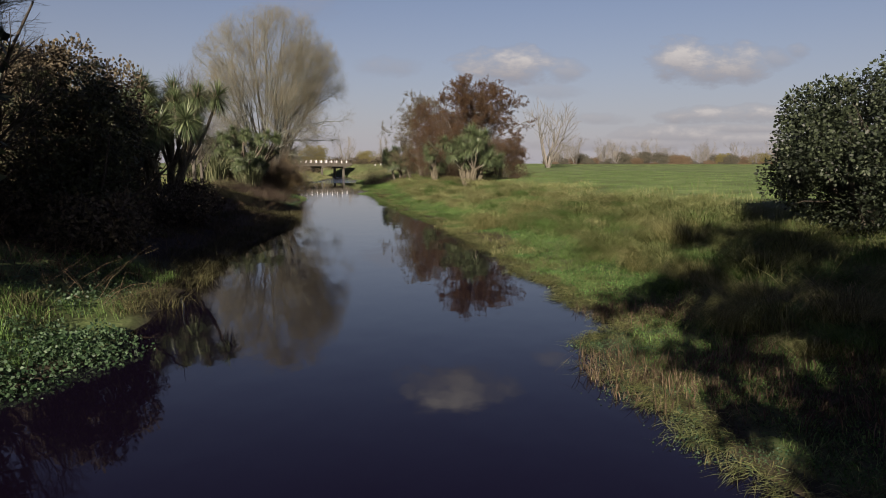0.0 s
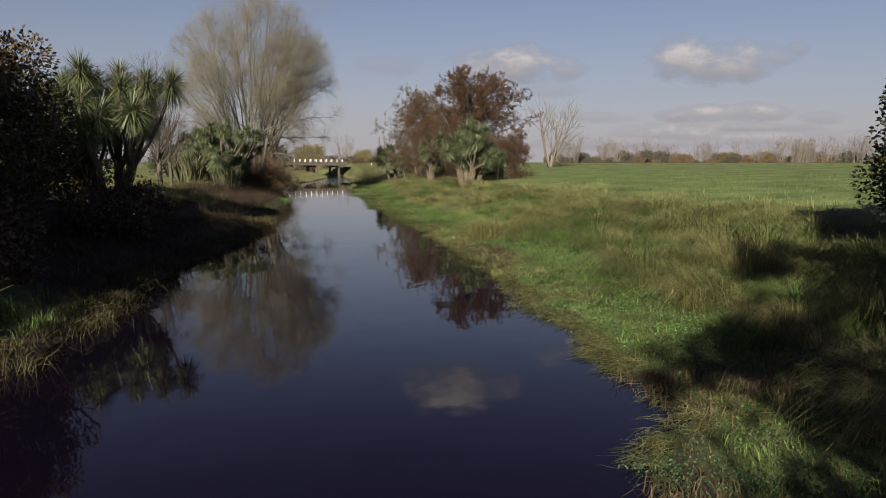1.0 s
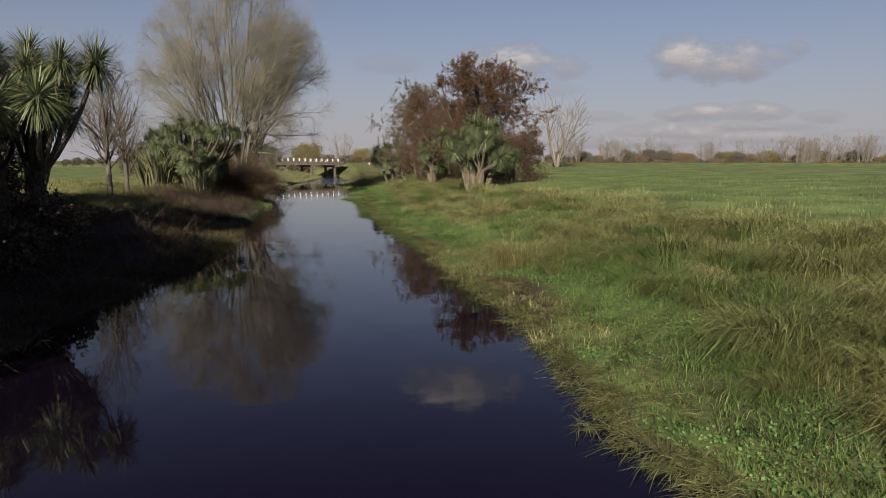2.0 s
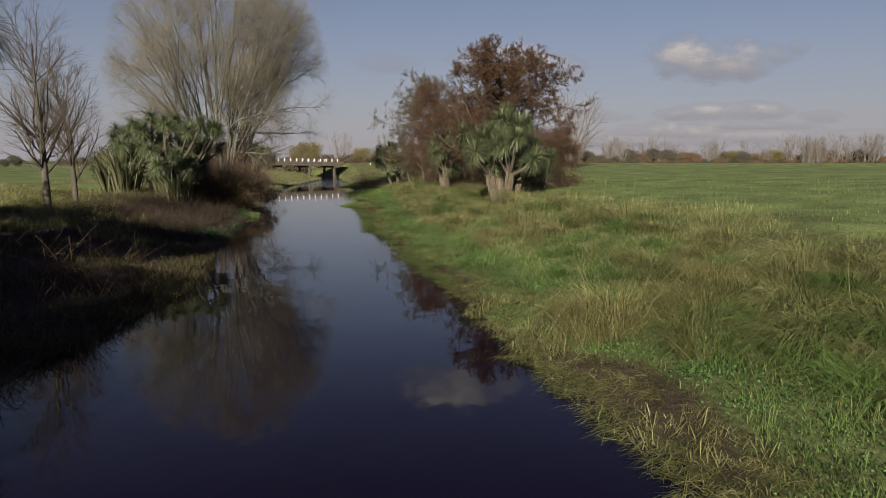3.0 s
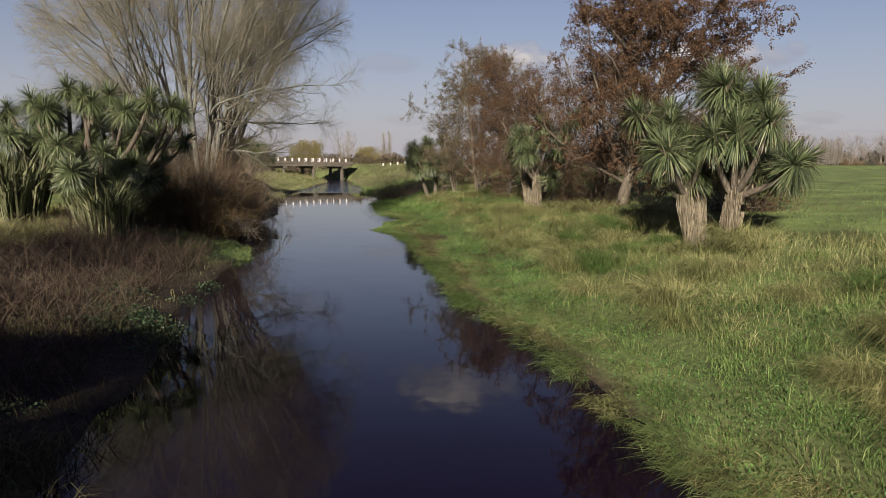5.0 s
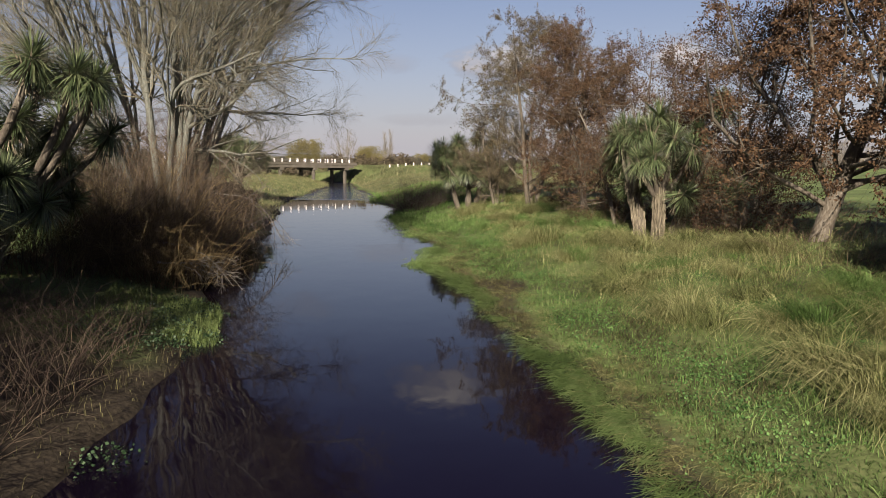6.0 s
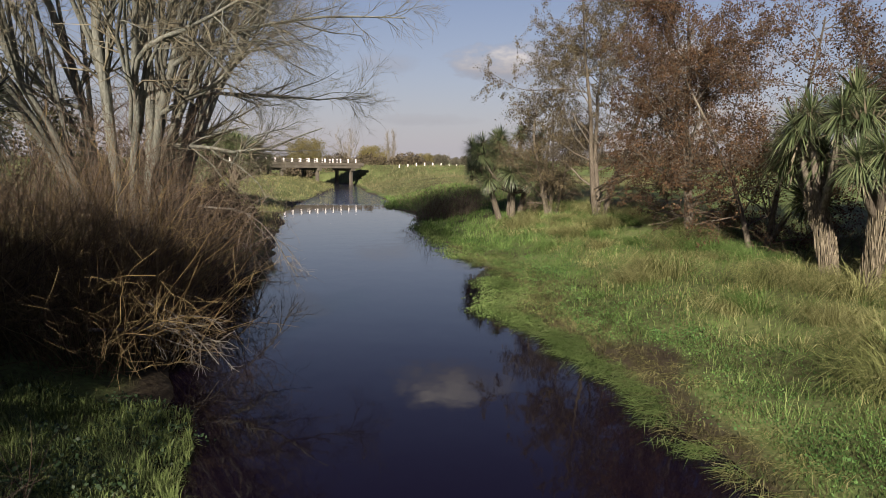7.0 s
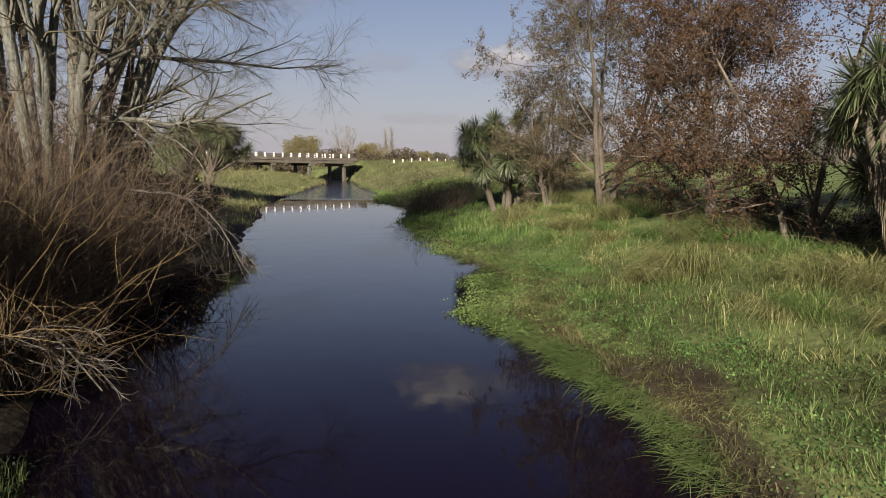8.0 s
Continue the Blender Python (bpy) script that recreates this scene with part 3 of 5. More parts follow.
def along(paths, per, rng, jitter):
    """Places strewn along limbs."""
    out = []
    for pts, _ in paths:
        k = rng.uniform(0.15, len(pts) - 1.001, per)
        i = k.astype(int)
        out.append(pts[i] + (pts[i + 1] - pts[i]) * (k - i)[:, None])
    at = np.concatenate(out)
    return at + rng.normal(size=at.shape) * jitter


# ---- grass and bank plants ----
def scatter(n, y0, y1, d0, d1, side, rng, patchy=0.0, seed=1, k=1.0, falloff=1.0):
    """Places on a bank between d0 and d1 metres from the water."""
    y = rng.uniform(y0, y1, n)
    d = d0 + (d1 - d0) * rng.uniform(0, 1, n) ** falloff
    xl, xr = edges(y)
    x = xr + d if side > 0 else xl - d
    if patchy:
        keep = wave(x, y, k, seed) * 2.2 + rng.normal(size=n) * 0.25 > patchy - 1
        x, y = x[keep], y[keep]
    return np.stack([x, y, np.maximum(land(x, y), 0.0) - 0.01], 1)


def dry(at, side=1):
    """Only the places above the muddy strip."""
    xl, xr = edges(at[:, 1])
    d = at[:, 0] - xr if side > 0 else xl - at[:, 0]
    return at[d > mud_line(at[:, 0], at[:, 1]) - 0.13]


def turf(name, at, mat, hmin, hmax, width, lean, rng, label, category="grass"):
    # the sward stands in tufts with low gaps between them
    tuft = 0.5 + 0.9 * wave(at[:, 0], at[:, 1], 6.0, 51) + 0.7 * wave(at[:, 0], at[:, 1], 14.0, 52)
    keep = tuft + rng.normal(size=len(at)) * 0.2 > 0.12
    at, tuft = at[keep], tuft[keep]
    n = len(at)
    comb = 2.2 * wave(at[:, 0], at[:, 1], 2.2, 53)
    a = np.where(rng.uniform(size=n) < 0.6, np.pi + 4 * comb + 0.6 * rng.normal(size=n), rng.uniform(0, 2 * np.pi, n))
    l = rng.uniform(0.2, 1, n) * lean
    hmin, hmax = hmin * np.clip(0.5 + tuft, 0.5, 1.5), hmax * np.clip(0.45 + tuft, 0.5, 1.6)
    v, f, t = blades(at, np.stack([np.cos(a), np.sin(a)], 1) * l[:, None], rng.uniform(hmin, hmax, n), rng.uniform(0.6, 1.2, n) * width, rng)
    return tagged(part(name, mesh_from(name, v, f, t, mat)), label, category, kind="stuff")


def trailing(name, centres, per, mat, reach, width, rng, label):
    """Long limp blades in small bunches, combed down the bank towards the river."""
    at, off = clumped(centres, per, 0.09, rng)
    turn = np.repeat(rng.normal(size=len(centres)) * 0.5, per) + rng.normal(size=len(at)) * 0.35
    side = np.where(at[:, 0] > edges(at[:, 1])[1] - 2.0, -1.0, 1.0)
    out = np.stack([side * np.cos(turn), np.sin(turn) - 0.35], 1)
    long = rng.uniform(0.35, 1.0, len(at)) * reach
    v, f, t = arching(at, out, long * rng.uniform(0.12, 0.42, len(at)), long, rng.uniform(0.6, 1.2, len(at)) * width, rng)
    v[:, 2] = np.maximum(v[:, 2], 0.004)
    return tagged(part(name, mesh_from(name, v, f, t, mat)), label, "grass", kind="stuff")


def clumped(centres, per, spread, rng):
    at = np.repeat(centres, per, 0)
    off = rng.normal(size=(len(at), 2)) * spread
    at = at + np.concatenate([off, np.zeros((len(at), 1))], 1)
    at[:, 2] = np.maximum(land(at[:, 0], at[:, 1]), 0.0) - 0.02
    return at, off


def tussocks(name, centres, per, mat, h, width, lean, rng, label, category="grass"):
    at, off = clumped(centres, per, 0.13, rng)
    tall = np.repeat(rng.uniform(0.6, 1.25, len(centres)), per) * rng.uniform(0.5, 1.1, len(at)) * h
    out = unit(off + 0.06 * rng.normal(size=off.shape)) * rng.uniform(0.25, 1.0, (len(at), 1))
    v, f, t = arching(at, out, tall * 0.52, tall * 0.75 * lean, rng.uniform(0.6, 1.2, len(at)) * width, rng)
    return tagged(part(name, mesh_from(name, v, f, t, mat)), label, category, kind="stuff")


def tussock_mesh(name, mat, h, per, reach, width, seed, spread=0.13, downhill=0.45):
    """A mop of arching blades that hangs towards -x."""
    rng = np.random.RandomState(seed)
    off = rng.normal(size=(per, 2)) * spread
    at = np.concatenate([off, np.full((per, 1), -0.05)], 1)
    out = unit(off / spread + 0.5 * rng.normal(size=off.shape) + [-downhill * 2, 0]) * rng.uniform(0.45, 1.1, (per, 1))
    tall = rng.uniform(0.35, 1.0, per) ** 0.8 * h
    v, f, t = arching(at, out, tall, tall * reach, rng.uniform(0.6, 1.2, per) * width, rng)
    return mesh_from(name, v, f, t, mat)


def cress(name, centres, per, mat, size, spread, height, rng, label):
    at, off = clumped(centres, per, spread, rng)
    at[:, 2] += rng.uniform(0.02, height, len(at)) * np.exp(-(off ** 2).sum(1) / (2 * spread ** 2))
    up = np.tile([0.0, 0.0, 0.25], (len(at), 1)) + rng.normal(size=(len(at), 3)) * [1, 1, 0.3]
    me = leaf_mesh(name, at, rng.uniform(0.6, 1.3, len(at)) * size, mat, rng, along=up, long=1.2)
    return tagged(part(name, me), label, "water plants", kind="stuff")


def canes(name, n, y0, y1, d0, d1, side, length, mat, rng, label, arch=-0.16, thick=0.006, patchy=0.0, seed=1):
    """A tangle of thin arching stems."""
    made = []
    for p in scatter(n, y0, y1, d0, d1, side, rng, patchy, seed, 0.6):
        a = rng.uniform(0, 6.28)
        made.append(branch(p, (0.6 * np.cos(a), 0.6 * np.sin(a), rng.uniform(0.5, 1.3)), length * rng.uniform(0.5, 1.2), thick * rng.uniform(0.7, 1.3), 0.002, rng, arch, 0.16, 5))
    return tagged(part(name, tube_mesh(name, made, 3, M[mat])), label, "brush", kind="stuff")


def make_banks():
    rng = np.random.RandomState(11)
    # right bank, from the water up
    trailing("edge_grass", scatter(800, 3, 44, -0.15, 0.45, 1, rng, 0.7, 31, 1.3), 22, M["sedge"], 0.36, 0.009, rng, "limp brownish grass trailing in the water")
    trailing("edge_grass", scatter(900, 36, 80, -0.20, 0.35, 1, rng, 0.75, 21, 1.3), 22, M["lime"], 0.38, 0.010, rng, "pale green grass trailing in the water")
    trailing("edge_grass", scatter(1500, 3, 80, 0.0, 1.3, 1, rng, 0.9, 26, 1.1), 20, M["straw"], 0.38, 0.008, rng, "pale flattened sedge along the water")
    turf("edge_grass", scatter(9000, 78, 112, -0.35, 0.9, 1, rng, 0.8, 22, 0.5), M["lime"], 0.06, 0.2, 0.025, 1.2, rng, "pale green grass trailing in the water")
    turf("edge_litter", scatter(34000, 3, 80, -0.25, 1.6, 1, rng), M["litter"], 0.04, 0.13, 0.010, 2.2, rng, "flattened brown sedge along the water")
    trailing("edge_grass", scatter(520, 50, 72, -0.25, 0.30, 1, rng, 0.75, 30, 0.9), 24, M["lime"], 0.46, 0.013, rng, "long bright grass leaning over the water")
    turf("edge_litter", scatter(16000, 54, 72, 0.2, 2.6, 1, rng, 0.6, 33, 1.1), M["litter"], 0.05, 0.16, 0.012, 2.2, rng, "flattened brown sedge along the water")
    turf("edge_litter", scatter(5000, 22, 34, -0.2, 1.2, 1, rng, 0.8, 34, 1.1), M["tan"], 0.08, 0.26, 0.012, 2.2, rng, "pale flattened sedge along the water")
    turf("edge_litter", scatter(14000, 4, 14, -0.3, 3.2, 1, rng, 0.55, 24, 0.9), M["rust"], 0.06, 0.30, 0.011, 1.6, rng, "flattened brown sedge along the water")
    turf("bank_grass", dry(scatter(70000, 3, 40, 0.2, 5.5, 1, rng)), M["green"], 0.05, 0.15, 0.009, 1.9, rng, "short green grass on the sunny bank")
    turf("bank_grass", dry(scatter(90000, 36, 82, 0.2, 5.5, 1, rng)), M["green"], 0.04, 0.14, 0.009, 1.9, rng, "short green grass on the sunny bank")
    turf("bank_grass", scatter(26000, 78, 116, 0.3, 7.0, 1, rng), M["green"], 0.10, 0.30, 0.022, 1.0, rng, "short green grass on the sunny bank")
    turf("field_grass", scatter(26000, 3, 70, 5.0, 26.0, 1, rng, falloff=1.5), M["green"], 0.06, 0.16, 0.016, 1.2, rng, "mown green grass of the field")
    turf("dull_grass", scatter(26000, 14, 84, 1.4, 8.5, 1, rng, 0.5, 28, 0.45), M["dull"], 0.10, 0.30, 0.010, 1.6, rng, "dull green grass on the bank")
    turf("dry_grass", scatter(42000, 12, 84, 2.4, 9.5, 1, rng, 0.75, 27, 0.7), M["tan"], 0.12, 0.36, 0.009, 1.3, rng, "bleached dry grass on the bank")
    tussocks("dry_tussocks", scatter(1100, 18, 62, 2.8, 8.5, 1, rng, 0.6, 5, 0.5), 40, M["tan"], 0.42, 0.007, 1.5, rng, "tussocks of long dry bank grass")
    tussocks("brown_tussocks", scatter(800, 4, 30, 3.0, 8.0, 1, rng, 0.5, 6, 0.5), 36, M["sedge"], 0.42, 0.008, 1.9, rng, "tussocks of long brownish bank grass")
    tussocks("dry_tussocks", scatter(420, 58, 112, 2.8, 7.5, 1, rng, 0.9, 7, 0.5), 40, M["tan"], 0.42, 0.015, 1.3, rng, "tussocks of long dry bank grass")
    tussocks("green_tussocks", scatter(800, 4, 90, 1.8, 7.5, 1, rng, 0.7, 8, 0.6), 42, M["green"], 0.36, 0.011, 1.5, rng, "tussocks of long green bank grass")
    cress("cress", dry(scatter(2000, 4, 82, 0.3, 4.8, 1, rng, 0.65, 9, 0.7)), 120, M["cress"], 0.026, 0.32, 0.09, rng, "low leafy weeds along the bank")
    cress("cress", scatter(70, 66.5, 72.5, -0.7, 0.5, 1, rng), 130, M["lime"], 0.035, 0.22, 0.14, rng, "raft of bright green water cress")
    cress("cress", scatter(80, 76, 90, -0.4, 0.6, 1, rng), 70, M["lime"], 0.05, 0.3, 0.08, rng, "raft of bright green water cress")
    cress("cress", dry(scatter(300, 16, 36, 0.2, 2.8, 1, rng, 0.7, 36, 0.9)), 120, M["cress"], 0.036, 0.26, 0.10, rng, "low leafy weeds along the bank")
    cress("cress", scatter(70, 6.5, 12, -0.2, 1.2, 1, rng), 190, M["dock"], 0.022, 0.26, 0.05, rng, "raft of dull green water cress")
    canes("dry_stalks", 70, 20, 50, 3.0, 8.0, 1, 1.2, "tan", rng, "dead upright stalks in the bank grass", arch=0.12, thick=0.007)
    canes("dry_stalks", 90, 10, 14, 2.4, 4.2, 1, 0.9, "tan", rng, "pale bent reed stems on the bank", arch=-0.12, thick=0.007)
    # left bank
    # dark litter colour stands in for shade that misses this stretch
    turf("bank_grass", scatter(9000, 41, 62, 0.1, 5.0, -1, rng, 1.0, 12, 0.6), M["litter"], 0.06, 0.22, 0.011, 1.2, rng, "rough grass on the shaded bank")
    turf("bank_grass", scatter(16000, 8, 17.5, 0.5, 5.0, -1, rng, 1.0, 47, 1.1), M["green"], 0.10, 0.32, 0.012, 1.3, rng, "rough grass on the shaded bank")
    # sedge takes the darker litter colour in place of bank shade
    tussocks("brown_tussocks", scatter(220, 13, 42, -0.15, 0.9, -1, rng), 34, M["litter"], 0.6, 0.012, 1.5, rng, "sedge hanging over the water, coloured dark for shade")
    cress("cress", dry(scatter(150, 52, 76, 0.6, 2.6, 1, rng, 0.7, 35, 1.1)), 70, M["cress"], 0.04, 0.25, 0.08, rng, "low leafy weeds along the bank")
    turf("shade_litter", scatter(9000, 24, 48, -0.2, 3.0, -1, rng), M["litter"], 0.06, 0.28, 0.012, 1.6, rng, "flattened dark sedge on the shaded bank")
    turf("mound_grass", scatter(16000, 57.4, 61, -0.3, 2.2, -1, rng, 0.5, 41, 0.8), M["dull"], 0.06, 0.22, 0.010, 1.0, rng, "green grass mound at the water")
    tussocks("dry_tussocks", scatter(800, 39, 62, 5.2, 15.0, -1, rng, 0.6, 13, 0.5), 34, M["tan"], 0.95, 0.015, 0.9, rng, "tall dry tussocks below bare trees")
    # tree shade put into these tussocks through the litter colour
    tussocks("brown_tussocks", scatter(500, 6, 44, 1.2, 9.0, -1, rng, 0.7, 14, 0.5), 36, M["litter"], 0.55, 0.012, 1.2, rng, "tussocks coloured dark for the trees' shade")
    turf("far_grass", scatter(30000, 72, 150, 0.4, 18.0, -1, rng), M["pale"], 0.12, 0.42, 0.022, 1.2, rng, "tall pale grass before the bridge")
    turf("far_grass", scatter(30000, 94, 150, 0.8, 20.0, 1, rng), M["pale"], 0.12, 0.42, 0.022, 1.2, rng, "tall pale grass before the bridge")
    turf("far_dry", scatter(18000, 84, 150, 0.0, 14.0, -1, rng), M["tan"], 0.10, 0.36, 0.022, 1.2, rng, "bleached rough grass before the bridge")
    spot = np.stack([rng.uniform(-75, 0, 16000), rng.uniform(138, 185, 16000), np.zeros(16000)], 1)
    spot[:, 2] = land(spot[:, 0], spot[:, 1])
    turf("far_dry", spot[spot[:, 2] > 0.02], M["pale"], 0.2, 0.6, 0.05, 1.0, rng, "rough pale grass round the bridge")
    cress("cress", scatter(170, 8.2, 16.5, -0.1, 2.6, -1, rng, 0.95, 15, 0.9), 130, M["dock"], 0.048, 0.24, 0.30, rng, "leafy green plants crowding the water's edge")
    cress("cress", scatter(190, 42, 61, -0.2, 1.9, -1, rng, 0.9, 16, 0.9), 120, M["dock"], 0.042, 0.24, 0.24, rng, "leafy green plants crowding the water's edge")
    canes("bramble", 1500, 13, 36, 0.8, 6.0, -1, 1.3, "rust", rng, "dark tangle of dead stems on the shaded bank", patchy=0.7, seed=42)
    tussocks("dry_tussocks", scatter(150, 40, 52, 1.8, 6.0, -1, rng, 0.8, 17, 0.6), 60, M["tan"], 0.75, 0.010, 1.0, rng, "dry tussocks among the brambles")
    canes("bramble", 4200, 43, 58, 0.9, 6.0, -1, 1.0, "bramble_cane", rng, "dark tangle of dead stems on the shaded bank")
    canes("bramble", 900, 64, 78, 0.0, 4.0, -1, 1.6, "bark_dark", rng, "dark tangle of dead stems below the willow")
    canes("bramble", 900, 56, 72, 6.0, 13.0, 1, 1.2, "rust", rng, "brown brambles in the shade of alders")


make_banks()


def make_tussocks():
    """The large tussocks that stand by themselves."""
    rng = np.random.RandomState(12)
    kinds = [("tan", 0.62, "arching tussock of pale dry grass"), ("tan", 0.75, "tall arching tussock of pale dry grass"),
             ("sedge", 0.72, "tall drooping tussock of brown sedge"), ("green", 0.55, "thick tussock of long green grass")]
    first = []
    for k, (mat, h, label) in enumerate(kinds):
        for v in range(2):
            ob = tagged(part("grass_tussock", tussock_mesh("grass_tussock", M[mat], h * 0.66, 380, 2.0, 0.0075, 200 + 10 * k + v)), label, "grass", "tussocks on the banks")
            first.append(ob)
    spots = []
    for p in scatter(150, 4, 30, 2.2, 7.0, 1, rng):
        spots.append((p, rng.choice(8, p=[.06, .06, .06, .06, .28, .28, .1, .1])))
    for p in scatter(190, 26, 84, 2.8, 7.0, 1, rng):
        spots.append((p, rng.choice(8, p=[.17, .17, .15, .15, .08, .08, .10, .10])))
    for p in scatter(50, 38, 58, 5.0, 9.5, -1, rng):
        spots.append((p, rng.choice(8, p=[.2, .2, .2, .2, .1, .1, 0, 0])))
    # the big sedges by the water
    big = [(1.8, 30.2, 1.0), (2.2, 30.8, 1.15), (3.7, 30.3, 0.9), (4.3, 31.2, 0.8), (5.0, 11.4, 0.8), (5.7, 12.4, 0.9), (6.1, 10.2, 0.8), (5.2, 17.6, 0.9), (6.4, 18.6, 0.9), (5.6, 15.0, 0.8)]
    used = set()
    for (p, k) in spots:
        m = pose(p[0], p[1], p[2], rng.uniform(-8, 8), rng.uniform(-8, 8), rng.uniform(-60, 60) + (180 if p[0] < -9 else 0))
        s = rng.uniform(0.8, 1.6)
        if k in used:
            ob = copy_thing(first[k], m)
        else:
            ob, used = first[k], used | {k}
            ob.matrix_basis = m
        ob.scale = (s, s, s * rng.uniform(0.8, 1.1))
    clumps = [tussock_mesh("sedge_clump", M["straw"], 0.85, 900, 1.5, 0.0075, 260 + v, 0.26, 0.35) for v in range(3)]
    for n, (x, y, s) in enumerate(big):
        ob = tagged(part("sedge_clump", clumps[n % 3]), "big loose clump of drooping straw-brown sedge", "grass", kind="stuff")
        ob.matrix_basis = pose(x, y, float(land(x, y)), 0, 0, (77 * n) % 120 - 60)
        ob.scale = (s, s, s * 0.9)


make_tussocks()


# ---- trees ----
def ground_at(x, y):
    return (x, y, float(land(x, y)))


def clip_crown(paths, centre, radii, seed, slack=0.10):
    """Cut limbs off at a lumpy dome."""
    lens = [len(p) for p, _ in paths]
    d = (np.concatenate([p for p, _ in paths]) - centre) / radii
    u = unit(d)
    size = 1.0 + slack * (wave(u[:, 0] * 3.0, u[:, 1] * 3.0 + u[:, 2] * 2.0, 1.3, seed) + 0.6 * wave(u[:, 2] * 5.0, u[:, 0] * 5.0 - u[:, 1] * 4.0, 1.6, seed + 1))
    outside = np.linalg.norm(d, axis=1) > size
    kept, base = [], 0
    for (pts, rad), n in zip(paths, lens):
        out = outside[base:base + n]
        base += n
        m = int(out.argmax()) if out.any() else n
        if m >= 2:
            kept.append((pts[:m], rad[:m]))
    return kept


def bow(start, end, via, r0, r1, rng, wobble, n):
    """A limb that runs from start to end, bowed towards via."""
    t = np.linspace(0, 1, n)[:, None]
    pts = start * (1 - t) ** 2 + 2 * via * t * (1 - t) + end * t ** 2
    shake = np.cumsum(rng.normal(size=(n, 3)) * wobble, 0) * np.sin(np.pi * t)
    return pts + shake, np.linspace(r0, r1, n)


def big_willow():
    rng = np.random.RandomState(31)
    ob = thing("willow_tree", ground_at(-17.3, 70.8), "huge bare willow with many pale fanned stems", "tree")
    mid, size = np.array([0, 0, 9.6]), np.array([7.7, 7.7, 8.1])
    stems, subs = [], []
    count = 13
    for k in range(count):
        az = k * 2.4 + rng.uniform(-0.25, 0.25)
        up = 0.97 - 0.95 * (k / (count - 1)) ** 0.9
        d = np.array([np.sqrt(1 - up * up) * np.cos(az), np.sqrt(1 - up * up) * np.sin(az), up])
        a = np.array([0.55 * np.cos(az), 0.55 * np.sin(az), 0.1])
        b = mid + d * size * 0.92
        stem = bow(a, b, a + (b - a) * [0.30, 0.30, 0.55], rng.uniform(0.10, 0.17), 0.025, rng, 0.10, 12)
        stems.append(stem)
        mine = []
        for f in rng.uniform(0.18, 0.62, 5):
            i = int(f * 11)
            d2 = unit(d + rng.normal(size=3) * [0.45, 0.45, 0.35])
            b2 = mid + d2 * size * 0.95
            p = stem[0][i]
            mine.append(bow(p, b2, p + (b2 - p) * [0.35, 0.35, 0.6], stem[1][i] * 0.55, 0.018, rng, 0.09, 10))
        subs.append(mine)
    # level limbs that reach out over the river
    level = []
    for az, z0, up, length in ((-0.10, 3.6, 0.20, 5.6), (-0.55, 4.0, 0.28, 5.4), (0.25, 4.4, 0.40, 6.2), (-0.95, 4.6, 0.55, 5.6), (-0.25, 5.2, 0.62, 6.2), (2.9, 4.4, 0.6, 6.0), (-2.3, 4.4, 0.6, 5.5)):
        near = min(range(count), key=lambda n: abs(stems[n][0][2][0] - np.cos(az)) + abs(stems[n][0][2][1] - np.sin(az)))
        at = stems[near][0][int(np.argmin(np.abs(stems[near][0][:, 2] - z0)))]
        level.append((near, branch(at, (np.cos(az), np.sin(az), up), length, 0.07, 0.014, rng, -0.012, 0.14, 10)))
    forks, fine = [], []
    for st, mine in zip(stems, subs):
        some = sprouts([st] + mine, 8, rng, 0.30, 0.97, 34, 3.0, 0.45, 0.03, 0.10, 6, 0.010)
        some = clip_crown(some, mid, size, 7, 0.05)
        forks.append(some)
        twigs = sprouts([st] + mine + some, 8, rng, 0.25, 1.0, 40, 1.7, 0.4, 0.01, 0.14, 4, 0.0045)
        high = np.array([t[0][0][2] > 6.0 for t in twigs])
        fine += twigs + sprouts(twigs, np.where(high, 7, 4), rng, 0.1, 1.0, 42, 1.1, 0.7, -0.01, 0.14, 2, 0.0042)
    fine = clip_crown(fine, mid, size * 1.06, 9, 0.06)
    for near, l in level:
        some = sprouts([l], 13, rng, 0.2, 1.0, 38, 2.2, 0.5, 0.0, 0.14, 6, 0.008)
        twigs = sprouts([l] + some, 9, rng, 0.2, 1.0, 42, 1.1, 0.4, -0.02, 0.16, 4, 0.0036)
        subs[near].append(l)
        forks[near] = some + forks[near]
        fine += twigs + sprouts(twigs, 5, rng, 0.1, 1.0, 42, 0.6, 0.7, -0.03, 0.16, 2, 0.0030)
    foot = sprouts(stems, 26, rng, 0.03, 0.34, 62, 2.0, 0.10, -0.02, 0.24, 6, 0.006)
    foot += sprouts(foot, 6, rng, 0.15, 1.0, 50, 0.9, 0.6, -0.03, 0.22, 3, 0.0036)
    part("trunk", tube_mesh("willow_trunk", [branch((0.2 * np.cos(a), 0.2 * np.sin(a), -0.4), (0.3 * np.cos(a), 0.3 * np.sin(a), 1), 1.9, 0.6, 0.3, rng, 0, 0.05, 5) for a in (0.3, 2.2, 4.4)], 9, M["bark_pale"]), ob)
    for l, mine, some in zip(stems, subs, forks):
        st = part("stem", tube_mesh("willow_stem", [l], 9, M["bark_pale"]), ob)
        for m in mine:
            part("limb", tube_mesh("willow_limb", [m], 6, M["bark_pale"]), st)
        for m in some[:25]:
            part("branch", tube_mesh("willow_branch", [m], 4, M["bark_pale"]), st)
        tagged(part("branch_mass", tube_mesh("willow_branches", some[25:], 4, M["bark_pale"]), st), kind="stuff")
    tagged(part("foot_thicket", tube_mesh("willow_foot", foot, 3, M["thicket_twig"]), ob, "dark brown tangle of shoots round the trunk"), kind="stuff")
